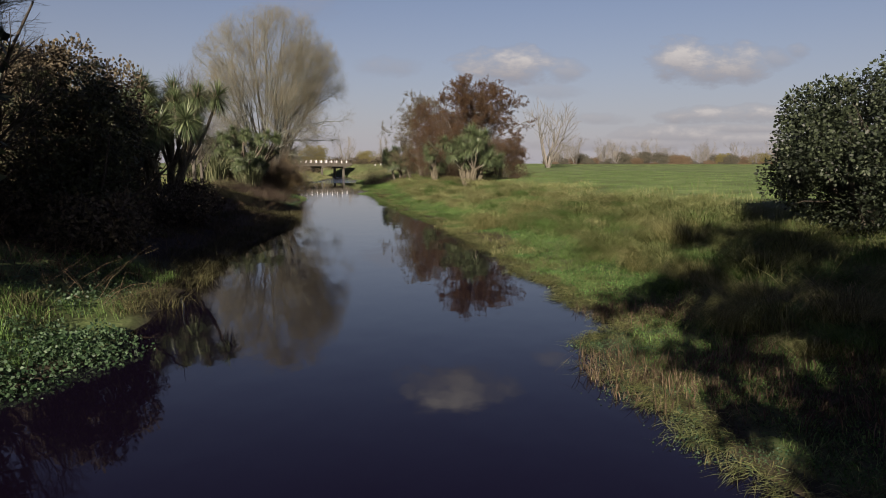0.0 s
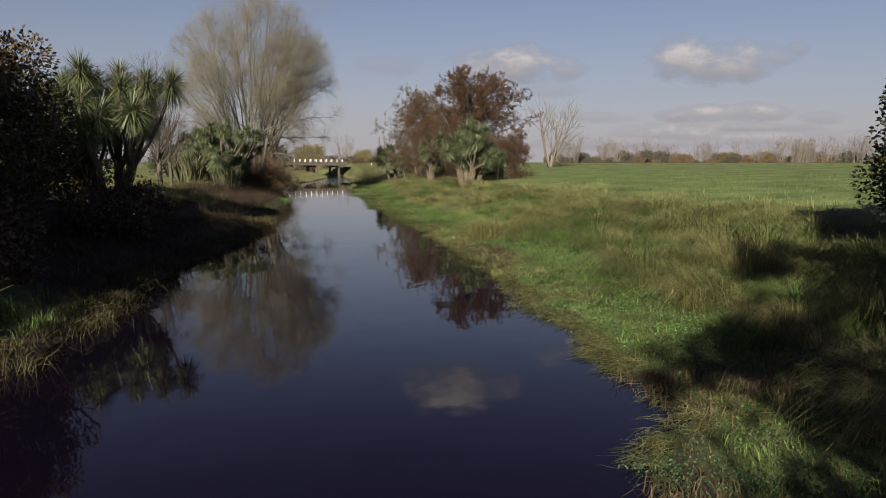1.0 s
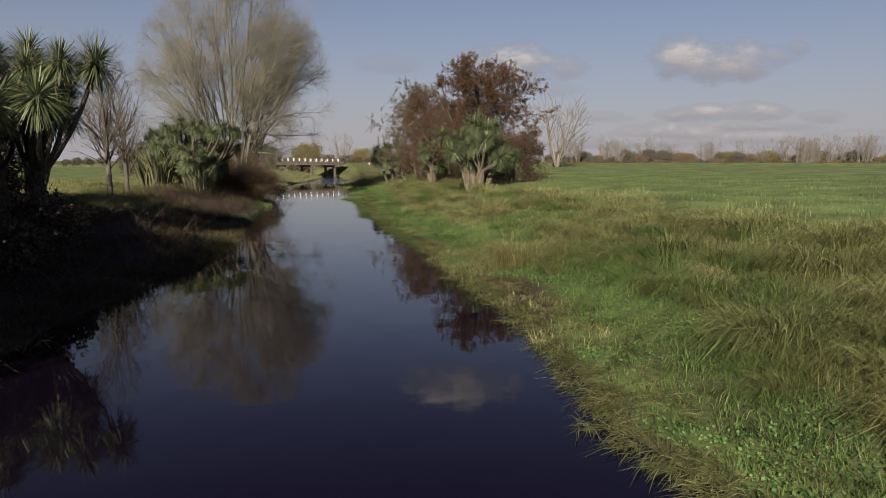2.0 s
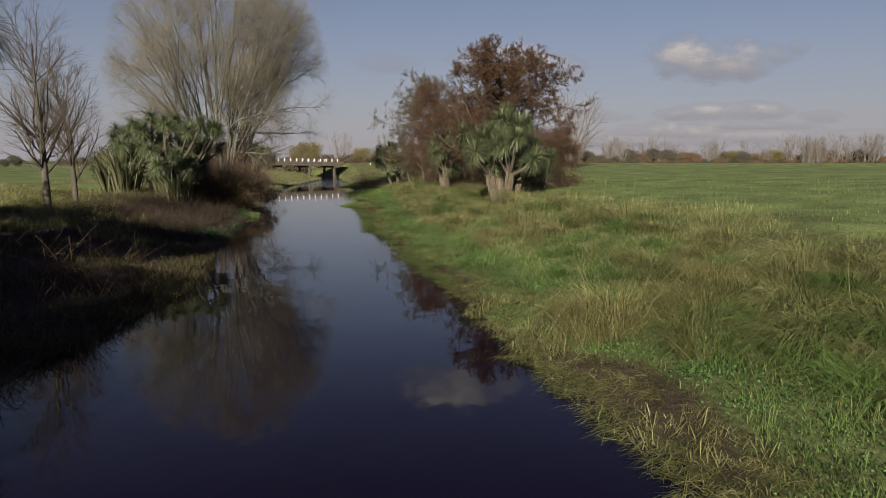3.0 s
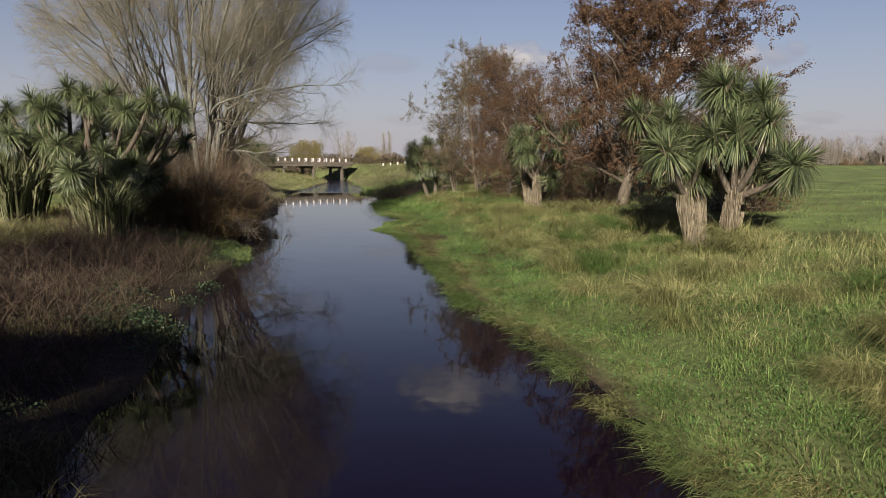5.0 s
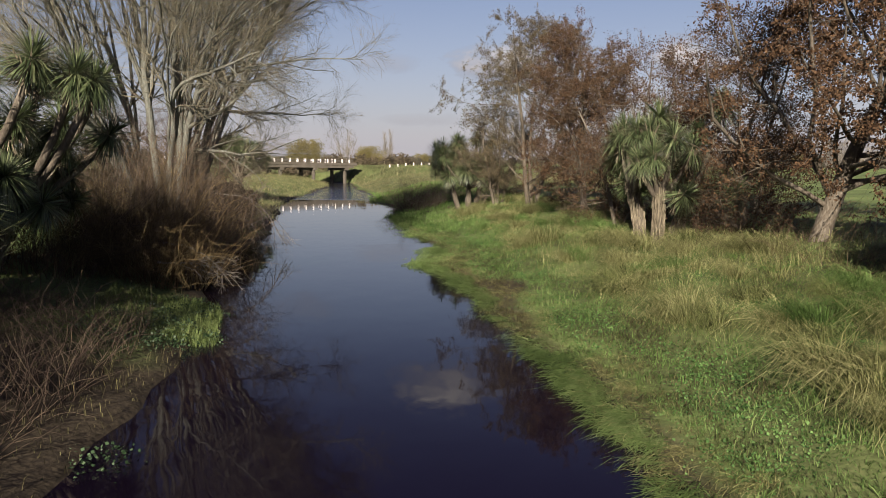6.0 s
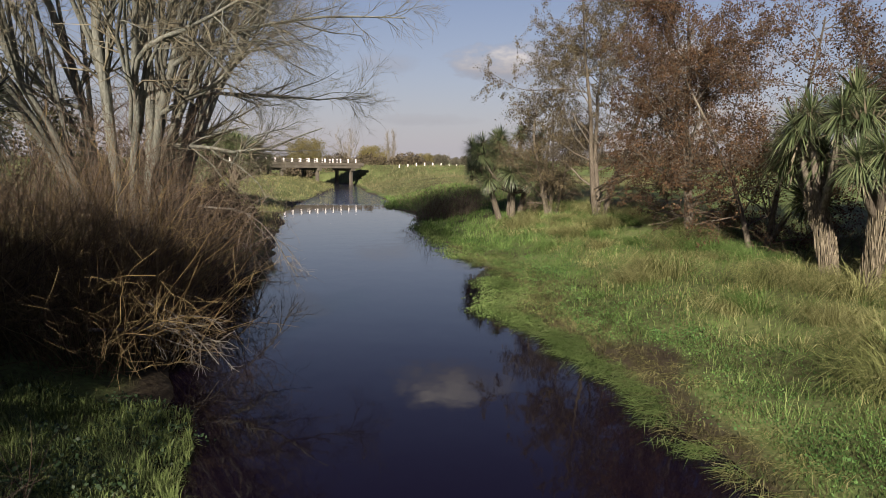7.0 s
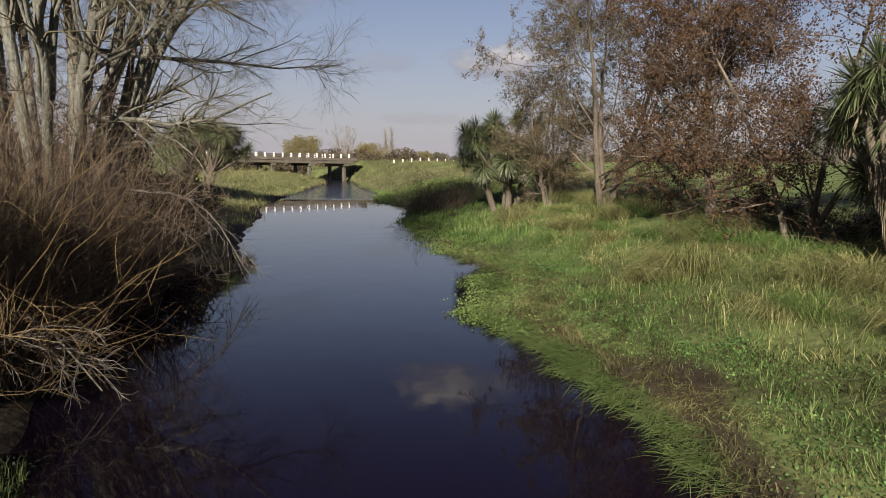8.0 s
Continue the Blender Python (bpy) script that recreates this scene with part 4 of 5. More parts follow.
    tagged(part("crown", tube_mesh("willow_crown", fine, 3, M["twig_tan"]), ob, "hazy tan mass of fine bare twigs"), kind="stuff")


def leafy_tree(x, y, height, spread, seed, leaf, label, trunks=1, leaves=26000, size=0.045, low=0.12, lean=(0, 0), base_r=0.2, bias=None, open_crown=1.0):
    """An alder-like tree: trunk, limbs that lift outwards, withered leaves, a domed crown."""
    rng = np.random.RandomState(seed)
    ob = thing("alder_tree", ground_at(x, y), label, "tree")
    mains = []
    for k in range(trunks):
        a = rng.uniform(0, 6.28)
        tilt = 0.0 if trunks == 1 else rng.uniform(0.15, 0.4)
        mains.append(branch((0.2 * np.cos(a) * (trunks > 1), 0.2 * np.sin(a) * (trunks > 1), -0.2), (tilt * np.cos(a) + lean[0], tilt * np.sin(a) + lean[1], 1), height * rng.uniform(0.85, 1.0), base_r, 0.02, rng, 0.03, 0.07, 10))
    mid = np.array([lean[0] * height * 0.6, lean[1] * height * 0.6, height * 0.50])
    if bias is not None:
        mid = mid + np.array(bias) * spread * 0.14
    dome = np.array([spread * 0.52, spread * 0.52, height * 0.56])
    limbs = sprouts(mains, int(34 / trunks) + 4, rng, low, 0.97, 66, spread * 0.60, 0.34, 0.025, 0.17, 8, 0.013, None if bias is None else np.array(bias))
    limbs = clip_crown(limbs, mid, dome, seed)
    forks = sprouts(limbs, 9, rng, 0.15, 1.0, 48, spread * 0.22, 0.45, 0.0, 0.18, 5, 0.006)
    forks = clip_crown(forks, mid, dome * 1.04, seed)
    twigs = sprouts(forks, 6, rng, 0.1, 1.0, 48, 0.7, 0.5, -0.05, 0.18, 3, 0.003)
    for m in mains:
        part("trunk", tube_mesh("alder_trunk", [m], 9, M["bark"]), ob)
    for l in limbs:
        part("limb", tube_mesh("alder_limb", [l], 5, M["bark"]), ob)
    tagged(part("twig_mass", tube_mesh("alder_twig", forks + twigs, 3, M["twig"]), ob), kind="stuff")
    # leaves hang in bunches, thinner on the outer twigs
    bearing = [t for t in twigs + forks if rng.uniform() < 0.8 * open_crown]
    at = along(bearing, max(1, leaves // len(bearing)), rng, 0.05)
    part("crown", leaf_mesh("alder_leaves", at, rng.uniform(0.6, 1.3, len(at)) * size, M[leaf], rng, droop=0.8, long=1.5), ob, "withered reddish-brown hanging leaves" if leaf == "brown_leaf" else "sparse dull olive-brown leaves")
    return ob


def bare_tree(x, y, height, spread, seed, label, bark="bark", twig="twig", name="bare_tree", dense=1.0, up=0.06, trunks=1):
    rng = np.random.RandomState(seed)
    ob = thing(name, ground_at(x, y), label, "tree")
    mains = []
    for k in range(trunks):
        a = rng.uniform(0, 6.28)
        t = 0.05 if trunks == 1 else 0.35
        mains.append(branch((0, 0, -0.2), (t * np.cos(a), t * np.sin(a), 1), height * rng.uniform(0.85, 1), 0.022 * height / trunks ** 0.4, 0.015, rng, 0.02, 0.04, 10))
    limbs = sprouts(mains, int(26 * dense / trunks) + 4, rng, 0.2, 0.95, 45, spread * 0.62, 0.42, up, 0.10, 6, 0.015)
    forks = sprouts(limbs, int(7 * dense), rng, 0.15, 1.0, 38, spread * 0.28, 0.5, up * 0.6, 0.12, 5, 0.007)
    twigs = sprouts(forks, int(6 * dense), rng, 0.15, 1.0, 35, 0.1 * height, 0.5, 0.02, 0.12, 3, 0.004)
    for m in mains:
        part("trunk", tube_mesh("bare_trunk", [m], 8, M[bark]), ob)
    for l in limbs:
        part("limb", tube_mesh("bare_limb", [l], 4, M[bark]), ob)
    tagged(part("crown", tube_mesh("bare_crown", forks + twigs, 3, M[twig]), ob), kind="stuff")
    return ob


def strap_leaf_head(name, seed, mat, length, count, width=0.045):
    """A cabbage tree's tuft: sword leaves all round, arched, the lowest hanging."""
    rng = np.random.RandomState(seed)
    az = rng.uniform(0, 2 * np.pi, count)
    el = np.arcsin(rng.uniform(-0.75, 1.0, count))
    L_ = length * rng.uniform(0.75, 1.1, count)
    d = np.stack([np.cos(az) * np.cos(el), np.sin(az) * np.cos(el), np.sin(el)], 1)
    side = unit(np.stack([-np.sin(az), np.cos(az), 0.25 * rng.normal(size=count)], 1))
    sag = rng.uniform(0.15, 0.6, count) * (1.2 - np.abs(d[:, 2]))
    prof = np.array([0.5, 1.0, 0.85, 0.06])
    fr = np.array([0.05, 0.38, 0.72, 1.0])
    pts = d[:, None] * (fr[None, :, None] * L_[:, None, None])
    pts[:, :, 2] -= sag[:, None] * L_[:, None] * fr[None] ** 2.2
    w = (width * rng.uniform(0.8, 1.2, count))[:, None, None] * prof[None, :, None] * 0.5 * side[:, None]
    v = np.stack([pts - w, pts + w], 2).reshape(-1, 3)
    b = (np.arange(count) * 8)[:, None, None]
    f = b + np.array([[0, 1, 3, 2], [2, 3, 5, 4], [4, 5, 7, 6]])[None]
    return mesh_from(name, v, f.reshape(-1, 4), np.full(count * 3, 4), mat)


HEADS = [strap_leaf_head("leaf_tuft", 50 + k, M["cabbage"], 1.0, 330, 0.031) for k in range(4)]
SKIRTS = [strap_leaf_head("dead_tuft", 60 + k, M["dead"], 0.85, 90) for k in range(2)]


def cabbage_tree(x, y, label, heads, seed, stems=2, top=4.5, spread=1.6, size=1.0, thatch=1.2, group="", skirt=True, low_heads=0.72, tight=1.0):
    """Cabbage tree: thick thatched stems that fork into arms, each with a tuft of sword leaves."""
    rng = np.random.RandomState(seed)
    ob = thing("cabbage_tree", ground_at(x, y), label, "tree", group)
    arms, stems_p = [], []
    per = int(np.ceil(heads / stems))
    left = heads
    for s in range(stems):
        a = s * 2 * np.pi / stems + rng.uniform(-0.5, 0.5)
        r = 0.0 if stems == 1 else 0.45 * tight
        st = branch((r * np.cos(a), r * np.sin(a), -0.2), (0.25 * tight * np.cos(a) * (stems > 1), 0.25 * tight * np.sin(a) * (stems > 1), 1), top * 0.42, 0.17, 0.12, rng, 0, 0.04, 5)
        stems_p.append(st)
        for k in range(min(per, left)):
            b = a + (k - (per - 1) / 2) * 2 * np.pi / max(per, 2) * 0.8 + rng.uniform(-0.3, 0.3)
            out = spread * rng.uniform(0.3, 1.0) * (0.35 if k == 0 else 1)
            goal = np.array([st[0][-1][0] + out * np.cos(b), st[0][-1][1] + out * np.sin(b), top * rng.uniform(low_heads, 1.0) * (1.0 if k == 0 else 0.93) - 0.35])
            p0 = st[0][-2]
            mid = (p0 + goal) / 2 + np.array([0.25 * out * np.cos(b), 0.25 * out * np.sin(b), -0.12])
            tt = np.linspace(0, 1, 6)[:, None]
            arms.append((p0 * (1 - tt) ** 2 + 2 * mid * tt * (1 - tt) + goal * tt ** 2, np.linspace(0.09, 0.06, 6)))
        left -= per
    for st in stems_p:
        part("trunk", tube_mesh("cabbage_trunk", [st], 9, M["bark"]), ob)
        if thatch:
            n = 1100
            f = rng.uniform(0.05, 1.0, n)
            k = f * (len(st[0]) - 1.001)
            i = k.astype(int)
            at = st[0][i] + (st[0][i + 1] - st[0][i]) * (k - i)[:, None]
            a = rng.uniform(0, 6.28, n)
            at = at + np.stack([np.cos(a), np.sin(a), 0 * a], 1) * 0.19
            v, fl, t = blades(at, np.stack([np.cos(a), np.sin(a)], 1) * rng.uniform(0.05, 0.3, (n, 1)), -rng.uniform(0.14, 0.36, n) * thatch, rng.uniform(0.010, 0.024, n), rng)
            v[:, 2] = np.maximum(v[:, 2], -0.15)
            part("thatch", mesh_from("cabbage_thatch", v, fl, t, M["dead"]), ob, "skirt of dry straw-coloured dead leaves")
    for pts, rad in arms:
        part("arm", tube_mesh("cabbage_arm", [(pts, rad)], 6, M["bark"]), ob)
        h = part("leaf_tuft", HEADS[rng.randint(4)], ob)
        d = unit(pts[-1] - pts[-2])
        h.location = pts[-1]
        h.rotation_euler = Vector(d).to_track_quat("Z", "Y").to_euler()
        h.scale = [size * rng.uniform(0.85, 1.12)] * 3
        if skirt:
            k = part("dead_tuft", SKIRTS[rng.randint(2)], ob, "hanging dry leaves")
            k.location = pts[-1] - d * 0.3
            k.rotation_euler = (math.pi * 0.94, 0.1, rng.uniform(0, 6))
            k.scale = [size * 0.9] * 3
    return ob


def evergreen(x, y, height, radius, seed, label, leaf="dark_leaf", leaves=30000, size=0.09, squash=1.0, low=0.05):
    """A dense bush or small tree: limbs from the ground and leaf clumps in a lumpy crown."""
    rng = np.random.RandomState(seed)
    ob = thing("evergreen_bush", ground_at(x, y), label, "bush")
    stems = []
    for k in range(9):
        a = k * 0.7 + rng.uniform(-0.2, 0.2)
        stems.append(branch((0.2 * np.cos(a), 0.2 * np.sin(a), -0.2), (0.5 * np.cos(a), 0.5 * np.sin(a), 1), height * 0.8, 0.09, 0.02, rng, 0.03, 0.1, 7))
    subs = sprouts(stems, 8, rng, 0.2, 1.0, 50, radius * 0.6, 0.45, 0.02, 0.15, 5, 0.01)
    for m in stems:
        part("stem", tube_mesh("bush_stem", [m], 5, M["bark_dark"]), ob)
    tagged(part("brushwood", tube_mesh("bush_brushwood", subs, 3, M["bark_dark"]), ob), kind="stuff")
    # lumps on an ellipsoid shell
    lumps = 70
    d = unit(rng.normal(size=(lumps, 3)))
    r = rng.uniform(0.55, 1.0, lumps) ** 0.6
    c = d * r[:, None] * [radius, radius, height * 0.5] + [0, 0, height * (0.5 + low)]
    c[:, 2] = np.maximum(c[:, 2], 0.25)
    lr = rng.uniform(0.18, 0.34, lumps) * radius
    k = rng.randint(lumps, size=leaves)
    dd = unit(rng.normal(size=(leaves, 3)))
    at = c[k] + dd * (lr[k] * rng.uniform(0.45, 1.05, leaves) ** 0.7)[:, None]
    at[:, 2] = np.maximum(at[:, 2], 0.02)
    part("crown", leaf_mesh("bush_leaves", at, rng.uniform(0.6, 1.3, leaves) * size, M[leaf], rng, along=dd * 0.8), ob)
    return ob


def osier(x, y, height, radius, seed, label, shoots=420, mat="osier", fine=4, inner="osier_dark"):
    """A thicket of thin upright shoots."""
    rng = np.random.RandomState(seed)
    ob = thing("osier_bush", ground_at(x, y), label, "bush")
    main, side = [], []
    for _ in range(shoots):
        a, q = rng.uniform(0, 6.28), rng.uniform(0, 1) ** 0.5
        s = np.array([0.75 * radius * q * np.cos(a), 0.75 * radius * q * np.sin(a), 0.0])
        s[2] = max(float(land(x + s[0], y + s[1])), -0.1) - float(land(x, y)) - 0.05
        o = 0.10 + 0.45 * q
        a += rng.normal() * 1.1
        main.append(branch(s, (o * np.cos(a), o * np.sin(a), 1), height * rng.uniform(0.5, 1.15) * (1.1 - 0.35 * q), rng.uniform(0.005, 0.012), 0.003, rng, -0.005, 0.23, 8))
    side += sprouts(main, fine, rng, 0.2, 1.0, 60, height * 0.22, 0.6, -0.03, 0.26, 4, 0.0032)
    for m in main[:110]:
        part("shoot", tube_mesh("osier_shoot", [m], 4, M[mat]), ob)
    some = len(side) // 3
    tagged(part("thicket", tube_mesh("osier_thicket", main[110:] + side[some:], 3, M[inner]), ob, "dark tangle of dead twigs"), kind="stuff")
    tagged(part("twig_mass", tube_mesh("osier_twig", side[:some], 3, M[mat]), ob), kind="stuff")
    return ob


def fallen_branch(start, d, length, seed, label):
    """A dead limb that droops, with bare side shoots."""
    rng = np.random.RandomState(seed)
    ob = thing("fallen_branch", start, label, "branch")
    main = branch((0, 0, 0), d, length, 0.030, 0.009, rng, -0.13, 0.17, 9)
    sides = sprout(main, 13, rng, 0.2, 1.0, 42, length * 0.38, 0.6, -0.05, 0.18, 6, 0.007)
    fine = sprouts(sides, 7, rng, 0.2, 1.0, 40, length * 0.16, 0.6, -0.01, 0.18, 4, 0.004)
    part("limb", tube_mesh("dead_limb", [main], 6, M["bone"]), ob)
    for m in sides:
        part("shoot", tube_mesh("dead_shoot", [m], 4, M["bone"]), ob)
    tagged(part("twig_mass", tube_mesh("dead_twig", fine, 3, M["bone"]), ob), kind="stuff")
    return ob


def flax(x, y, height, count, seed, label):
    rng = np.random.RandomState(seed)
    ob = thing("flax_bush", ground_at(x, y), label, "bush")
    for fan in range(10):
        n = count // 10
        ca, cr = rng.uniform(0, 6.28), rng.uniform(0.1, 0.8)
        a = ca + rng.normal(size=n) * 0.8
        at = np.stack([cr * np.cos(ca) + 0.12 * rng.normal(size=n), cr * np.sin(ca) + 0.12 * rng.normal(size=n), np.full(n, -0.05)], 1)
        v, f, t = blades(at, np.stack([np.cos(a), np.sin(a)], 1) * rng.uniform(0.15, 0.75, (n, 1)), rng.uniform(0.6, 1.1, n) * height, rng.uniform(0.05, 0.09, n), rng)
        part("leaf_fan", mesh_from("flax_fan", v, f, t, M["flax"]), ob)
    return ob


big_willow()
# right bank
cabbage_tree(2.1, 52.0, "many-headed cabbage tree with straw-thatched trunks", 32, 171, stems=4, top=4.9, spread=1.25, thatch=1.4, size=0.78, low_heads=0.5, tight=0.8)
leafy_tree(2.1, 61.3, 8.3, 9.2, 172, "brown_leaf", "tall alder thick with withered reddish-brown leaves", leaves=105000, size=0.046, lean=(0.12, -0.05), base_r=0.24, bias=(0.4, -0.2, 0.0))
cabbage_tree(-0.5, 65.5, "shaggy cabbage tree among the alders", 18, 73, stems=3, top=5.0, spread=1.2, size=0.74, low_heads=0.38)
leafy_tree(-1.0, 73.6, 7.6, 5.8, 74, "brown_leaf", "slender alder with withered brown leaves", leaves=56000, size=0.040, base_r=0.16, low=0.10)
leafy_tree(-2.3, 80.2, 9.0, 9.2, 75, "olive_leaf", "spreading alder with thinning dull leaves", trunks=3, leaves=72000, size=0.040, base_r=0.13, low=0.08, bias=(-0.4, -0.1, 0.0))
leafy_tree(-3.8, 83.4, 5.6, 4.8, 76, "olive_leaf", "many-stemmed small alder on the bank", trunks=4, leaves=20000, size=0.045, base_r=0.10)
leafy_tree(-0.4, 70.2, 6.4, 5.6, 97, "brown_leaf", "bushy young alder in the grove", trunks=3, leaves=30000, size=0.040, base_r=0.08, low=0.06)
leafy_tree(2.6, 67.6, 7.4, 5.8, 98, "brown_leaf", "bushy young alder in the grove", trunks=3, leaves=30000, size=0.040, base_r=0.08, low=0.06)
leafy_tree(4.6, 57.5, 3.2, 4.6, 99, "brown_leaf", "low bushy young alder in the grove", trunks=3, leaves=20000, size=0.045, base_r=0.07, low=0.06)
leafy_tree(2.2, 65.2, 2.8, 4.4, 140, "brown_leaf", "low bushy young alder in the grove", trunks=3, leaves=18000, size=0.042, base_r=0.06, low=0.05)
cabbage_tree(-5.4, 86.6, "dark cabbage tree at the end of the grove", 32, 77, stems=4, top=4.6, spread=1.9, size=0.8, thatch=0, low_heads=0.5)
osier(-8.4, 92.0, 2.6, 2.4, 78, "low leafless shrub on the water's edge", shoots=420, mat="twig_tan", inner="thicket_twig")
evergreen(10.1, 16.2, 3.5, 2.1, 79, "big rounded dark evergreen bush", leaves=50000, size=0.058)
# left bank
cabbage_tree(-13.0, 32.4, "spreading cabbage tree with dark forked trunks", 28, 81, stems=5, top=5.7, spread=1.6, thatch=0.9, size=0.95, low_heads=0.62)
osier(-16.4, 68.2, 4.8, 3.0, 105, "thicket of thin grey shoots round the willow's foot", shoots=760, mat="thicket_twig", inner="thicket_twig", fine=5)
evergreen(-16.9, 74.2, 1.7, 1.7, 106, "low dark brown bush under the willow", leaves=12000, leaf="brown_bush", size=0.06)
evergreen(-17.6, 78.5, 1.6, 1.5, 107, "low dark brown bush under the willow", leaves=9000, leaf="brown_bush", size=0.06)
fallen_branch((-15.1, 69.6, 2.3), (1.0, 0.6, -0.30), 3.6, 110, "pale dead branch hanging into the river")
fallen_branch((-14.9, 70.0, 1.4), (1.0, 0.9, -0.15), 3.0, 111, "pale dead branch hanging into the river")
fallen_branch((-14.4, 63.0, 1.3), (1.0, 0.1, -0.10), 2.3, 112, "bleached dead branch trailing over the water")
fallen_branch((-14.3, 62.2, 0.9), (0.9, 0.3, -0.05), 2.0, 113, "bleached dead branch trailing over the water")
evergreen(-14.4, 27.0, 4.6, 2.5, 82, "dense dark evergreen on the shaded bank", leaves=34000, leaf="olive_shrub", size=0.075)
evergreen(-13.4, 21.2, 4.8, 2.4, 83, "dense dull brown bush on the shaded bank", leaves=36000, leaf="brown_bush", size=0.07)
evergreen(-17.0, 23.0, 5.2, 2.8, 84, "tall dark evergreen on the shaded bank", leaves=20000, leaf="olive_shrub", size=0.10)
for bx, by, bh, br, bs in ((-9.2, 18.0, 1.3, 1.5, 120), (-10.0, 26.0, 1.0, 1.3, 122), (-10.8, 29.4, 1.2, 1.4, 123), (-12.0, 18.0, 2.4, 1.7, 124)):
    evergreen(bx, by, bh, br, bs, "low brown scrub on the shaded bank", leaves=5500, leaf="brown_bush", size=0.075)
evergreen(-11.6, 22.2, 5.4, 2.0, 121, "dense dull brown bush on the shaded bank", leaves=20000, leaf="brown_bush", size=0.075)
evergreen(-10.4, 19.6, 4.6, 1.7, 148, "dense dark evergreen on the shaded bank", leaves=14000, leaf="olive_shrub", size=0.075)
bare_tree(-10.7, 16.4, 7.4, 5.0, 85, "leafless grey tree leaning to the river", bark="bark_dark", dense=1.3)
bare_tree(-15.75, 44.25, 7.4, 4.0, 86, "slim leafless tree in dry grass", bark="bark_grey", dense=1.1, up=0.11)
bare_tree(-16.4, 47.6, 6.2, 3.8, 87, "slim leafless tree in dry grass", bark="bark_grey", dense=1.1, up=0.11)
cabbage_tree(-16.7, 58.2, "bushy cabbage tree clump above flax", 72, 88, stems=6, top=5.0, spread=2.1, size=0.66, low_heads=0.40)
flax(-18.3, 56.2, 3.0, 640, 89, "clump of tall olive flax blades")
flax(-15.7, 56.5, 2.0, 460, 90, "clump of arching olive flax blades")
osier(-15.0, 63.2, 3.8, 2.2, 91, "thicket of orange-brown bare shoots at the water", shoots=640, fine=6, inner="osier")
osier(-16.9, 61.2, 3.4, 2.2, 100, "thicket of dull brown bare shoots", shoots=420, fine=6)
osier(-16.6, 66.4, 2.8, 1.6, 102, "thicket of dull brown bare shoots below the willow", shoots=240, mat="osier", inner="bark_dark")
evergreen(-24.0, 77.0, 4.0, 2.4, 144, "olive shrub behind the willow", leaves=7000, leaf="olive_shrub", size=0.10)
evergreen(-21.2, 80.5, 3.4, 2.2, 145, "dull brown shrub behind the willow", leaves=6000, leaf="brown_bush", size=0.10)
evergreen(-26.8, 74.5, 3.0, 2.0, 146, "olive shrub behind the willow", leaves=6000, leaf="olive_shrub", size=0.10)
cabbage_tree(-22.3, 95.0, "rounded cabbage tree beyond the willow", 36, 92, stems=5, top=4.6, spread=1.9, size=0.85, low_heads=0.5)
# trees behind the start of the walk, whose shade lies on both banks
leafy_tree(4.5, -6.2, 16.5, 8.0, 93, "olive_leaf", "tall thin-leaved alder leaning over the water", trunks=2, leaves=18000, size=0.15, base_r=0.22, lean=(-0.18, 0))
leafy_tree(6.6, -3.6, 16.0, 7.0, 94, "olive_leaf", "tall thin-leaved alder leaning over the water", trunks=2, leaves=17000, size=0.15, base_r=0.22, lean=(-0.12, 0))
evergreen(-10.9, 13.0, 7.5, 2.1, 141, "tall dark evergreen on the shaded bank", leaves=7000, size=0.17)
evergreen(5.4, -3.2, 5.2, 2.3, 147, "dense dark evergreen by the water", leaves=9000, size=0.11)
evergreen(-20.5, 4.0, 9.5, 4.2, 95, "tall dark evergreen on the shaded bank", leaves=9000, size=0.24)
evergreen(-13.5, 2.9, 9.2, 3.3, 108, "tall dark evergreen on the shaded bank", leaves=7000, size=0.22)
evergreen(-25.0, 13.0, 9.0, 4.0, 96, "tall dark evergreen on the shaded bank", leaves=8000, size=0.24)
evergreen(-18.6, 29.0, 5.8, 3.0, 103, "dense dark evergreen on the shaded bank", leaves=9000, size=0.18)
evergreen(-16.6, 36.0, 4.4, 2.2, 104, "dull dark bush in dry grass", leaves=12000, leaf="brown_bush")

for bx, by, bs in ((-19.5, 158.0, 130), (-24.5, 160.5, 131), (-30.0, 157.0, 132), (-36.0, 155.0, 133), (-14.0, 162.0, 134)):
    evergreen(bx, by, 2.3, 2.6, bs, "low dull scrub behind the bridge", leaves=2500, leaf="brown_bush", size=0.2)


# ---- distance ----
def far_round_tree(height, width, seed, mat, n=1200, leaf=0.05):
    rng = np.random.RandomState(seed)
    ob = thing("round_tree", (0, 0, 0), "", "tree")
    trunk = branch((0, 0, -0.5), (0.03, 0, 1), height * 0.7, 0.04 * height * 0.5, 0.05, rng, 0, 0.05, 5)
    part("trunk", tube_mesh("far_trunk", [trunk], 6, M["bark"]), ob)
    lumps = 40
    d = unit(rng.normal(size=(lumps, 3)))
    c = d * rng.uniform(0.5, 0.85, (lumps, 1)) * [width / 2, width / 2, height * 0.45] + [0, 0, height * 0.5]
    k = rng.randint(lumps, size=n)
    at = c[k] + unit(rng.normal(size=(n, 3))) * rng.uniform(0.4, 1.0, (n, 1)) * 0.26 * width * 0.6
    at[:, 2] = np.maximum(at[:, 2], 0.1)
    part("crown", leaf_mesh("far_leaves", at, rng.uniform(0.5, 1.2, n) * leaf * (height + width), M[mat], rng, droop=0.5), ob)
    return ob


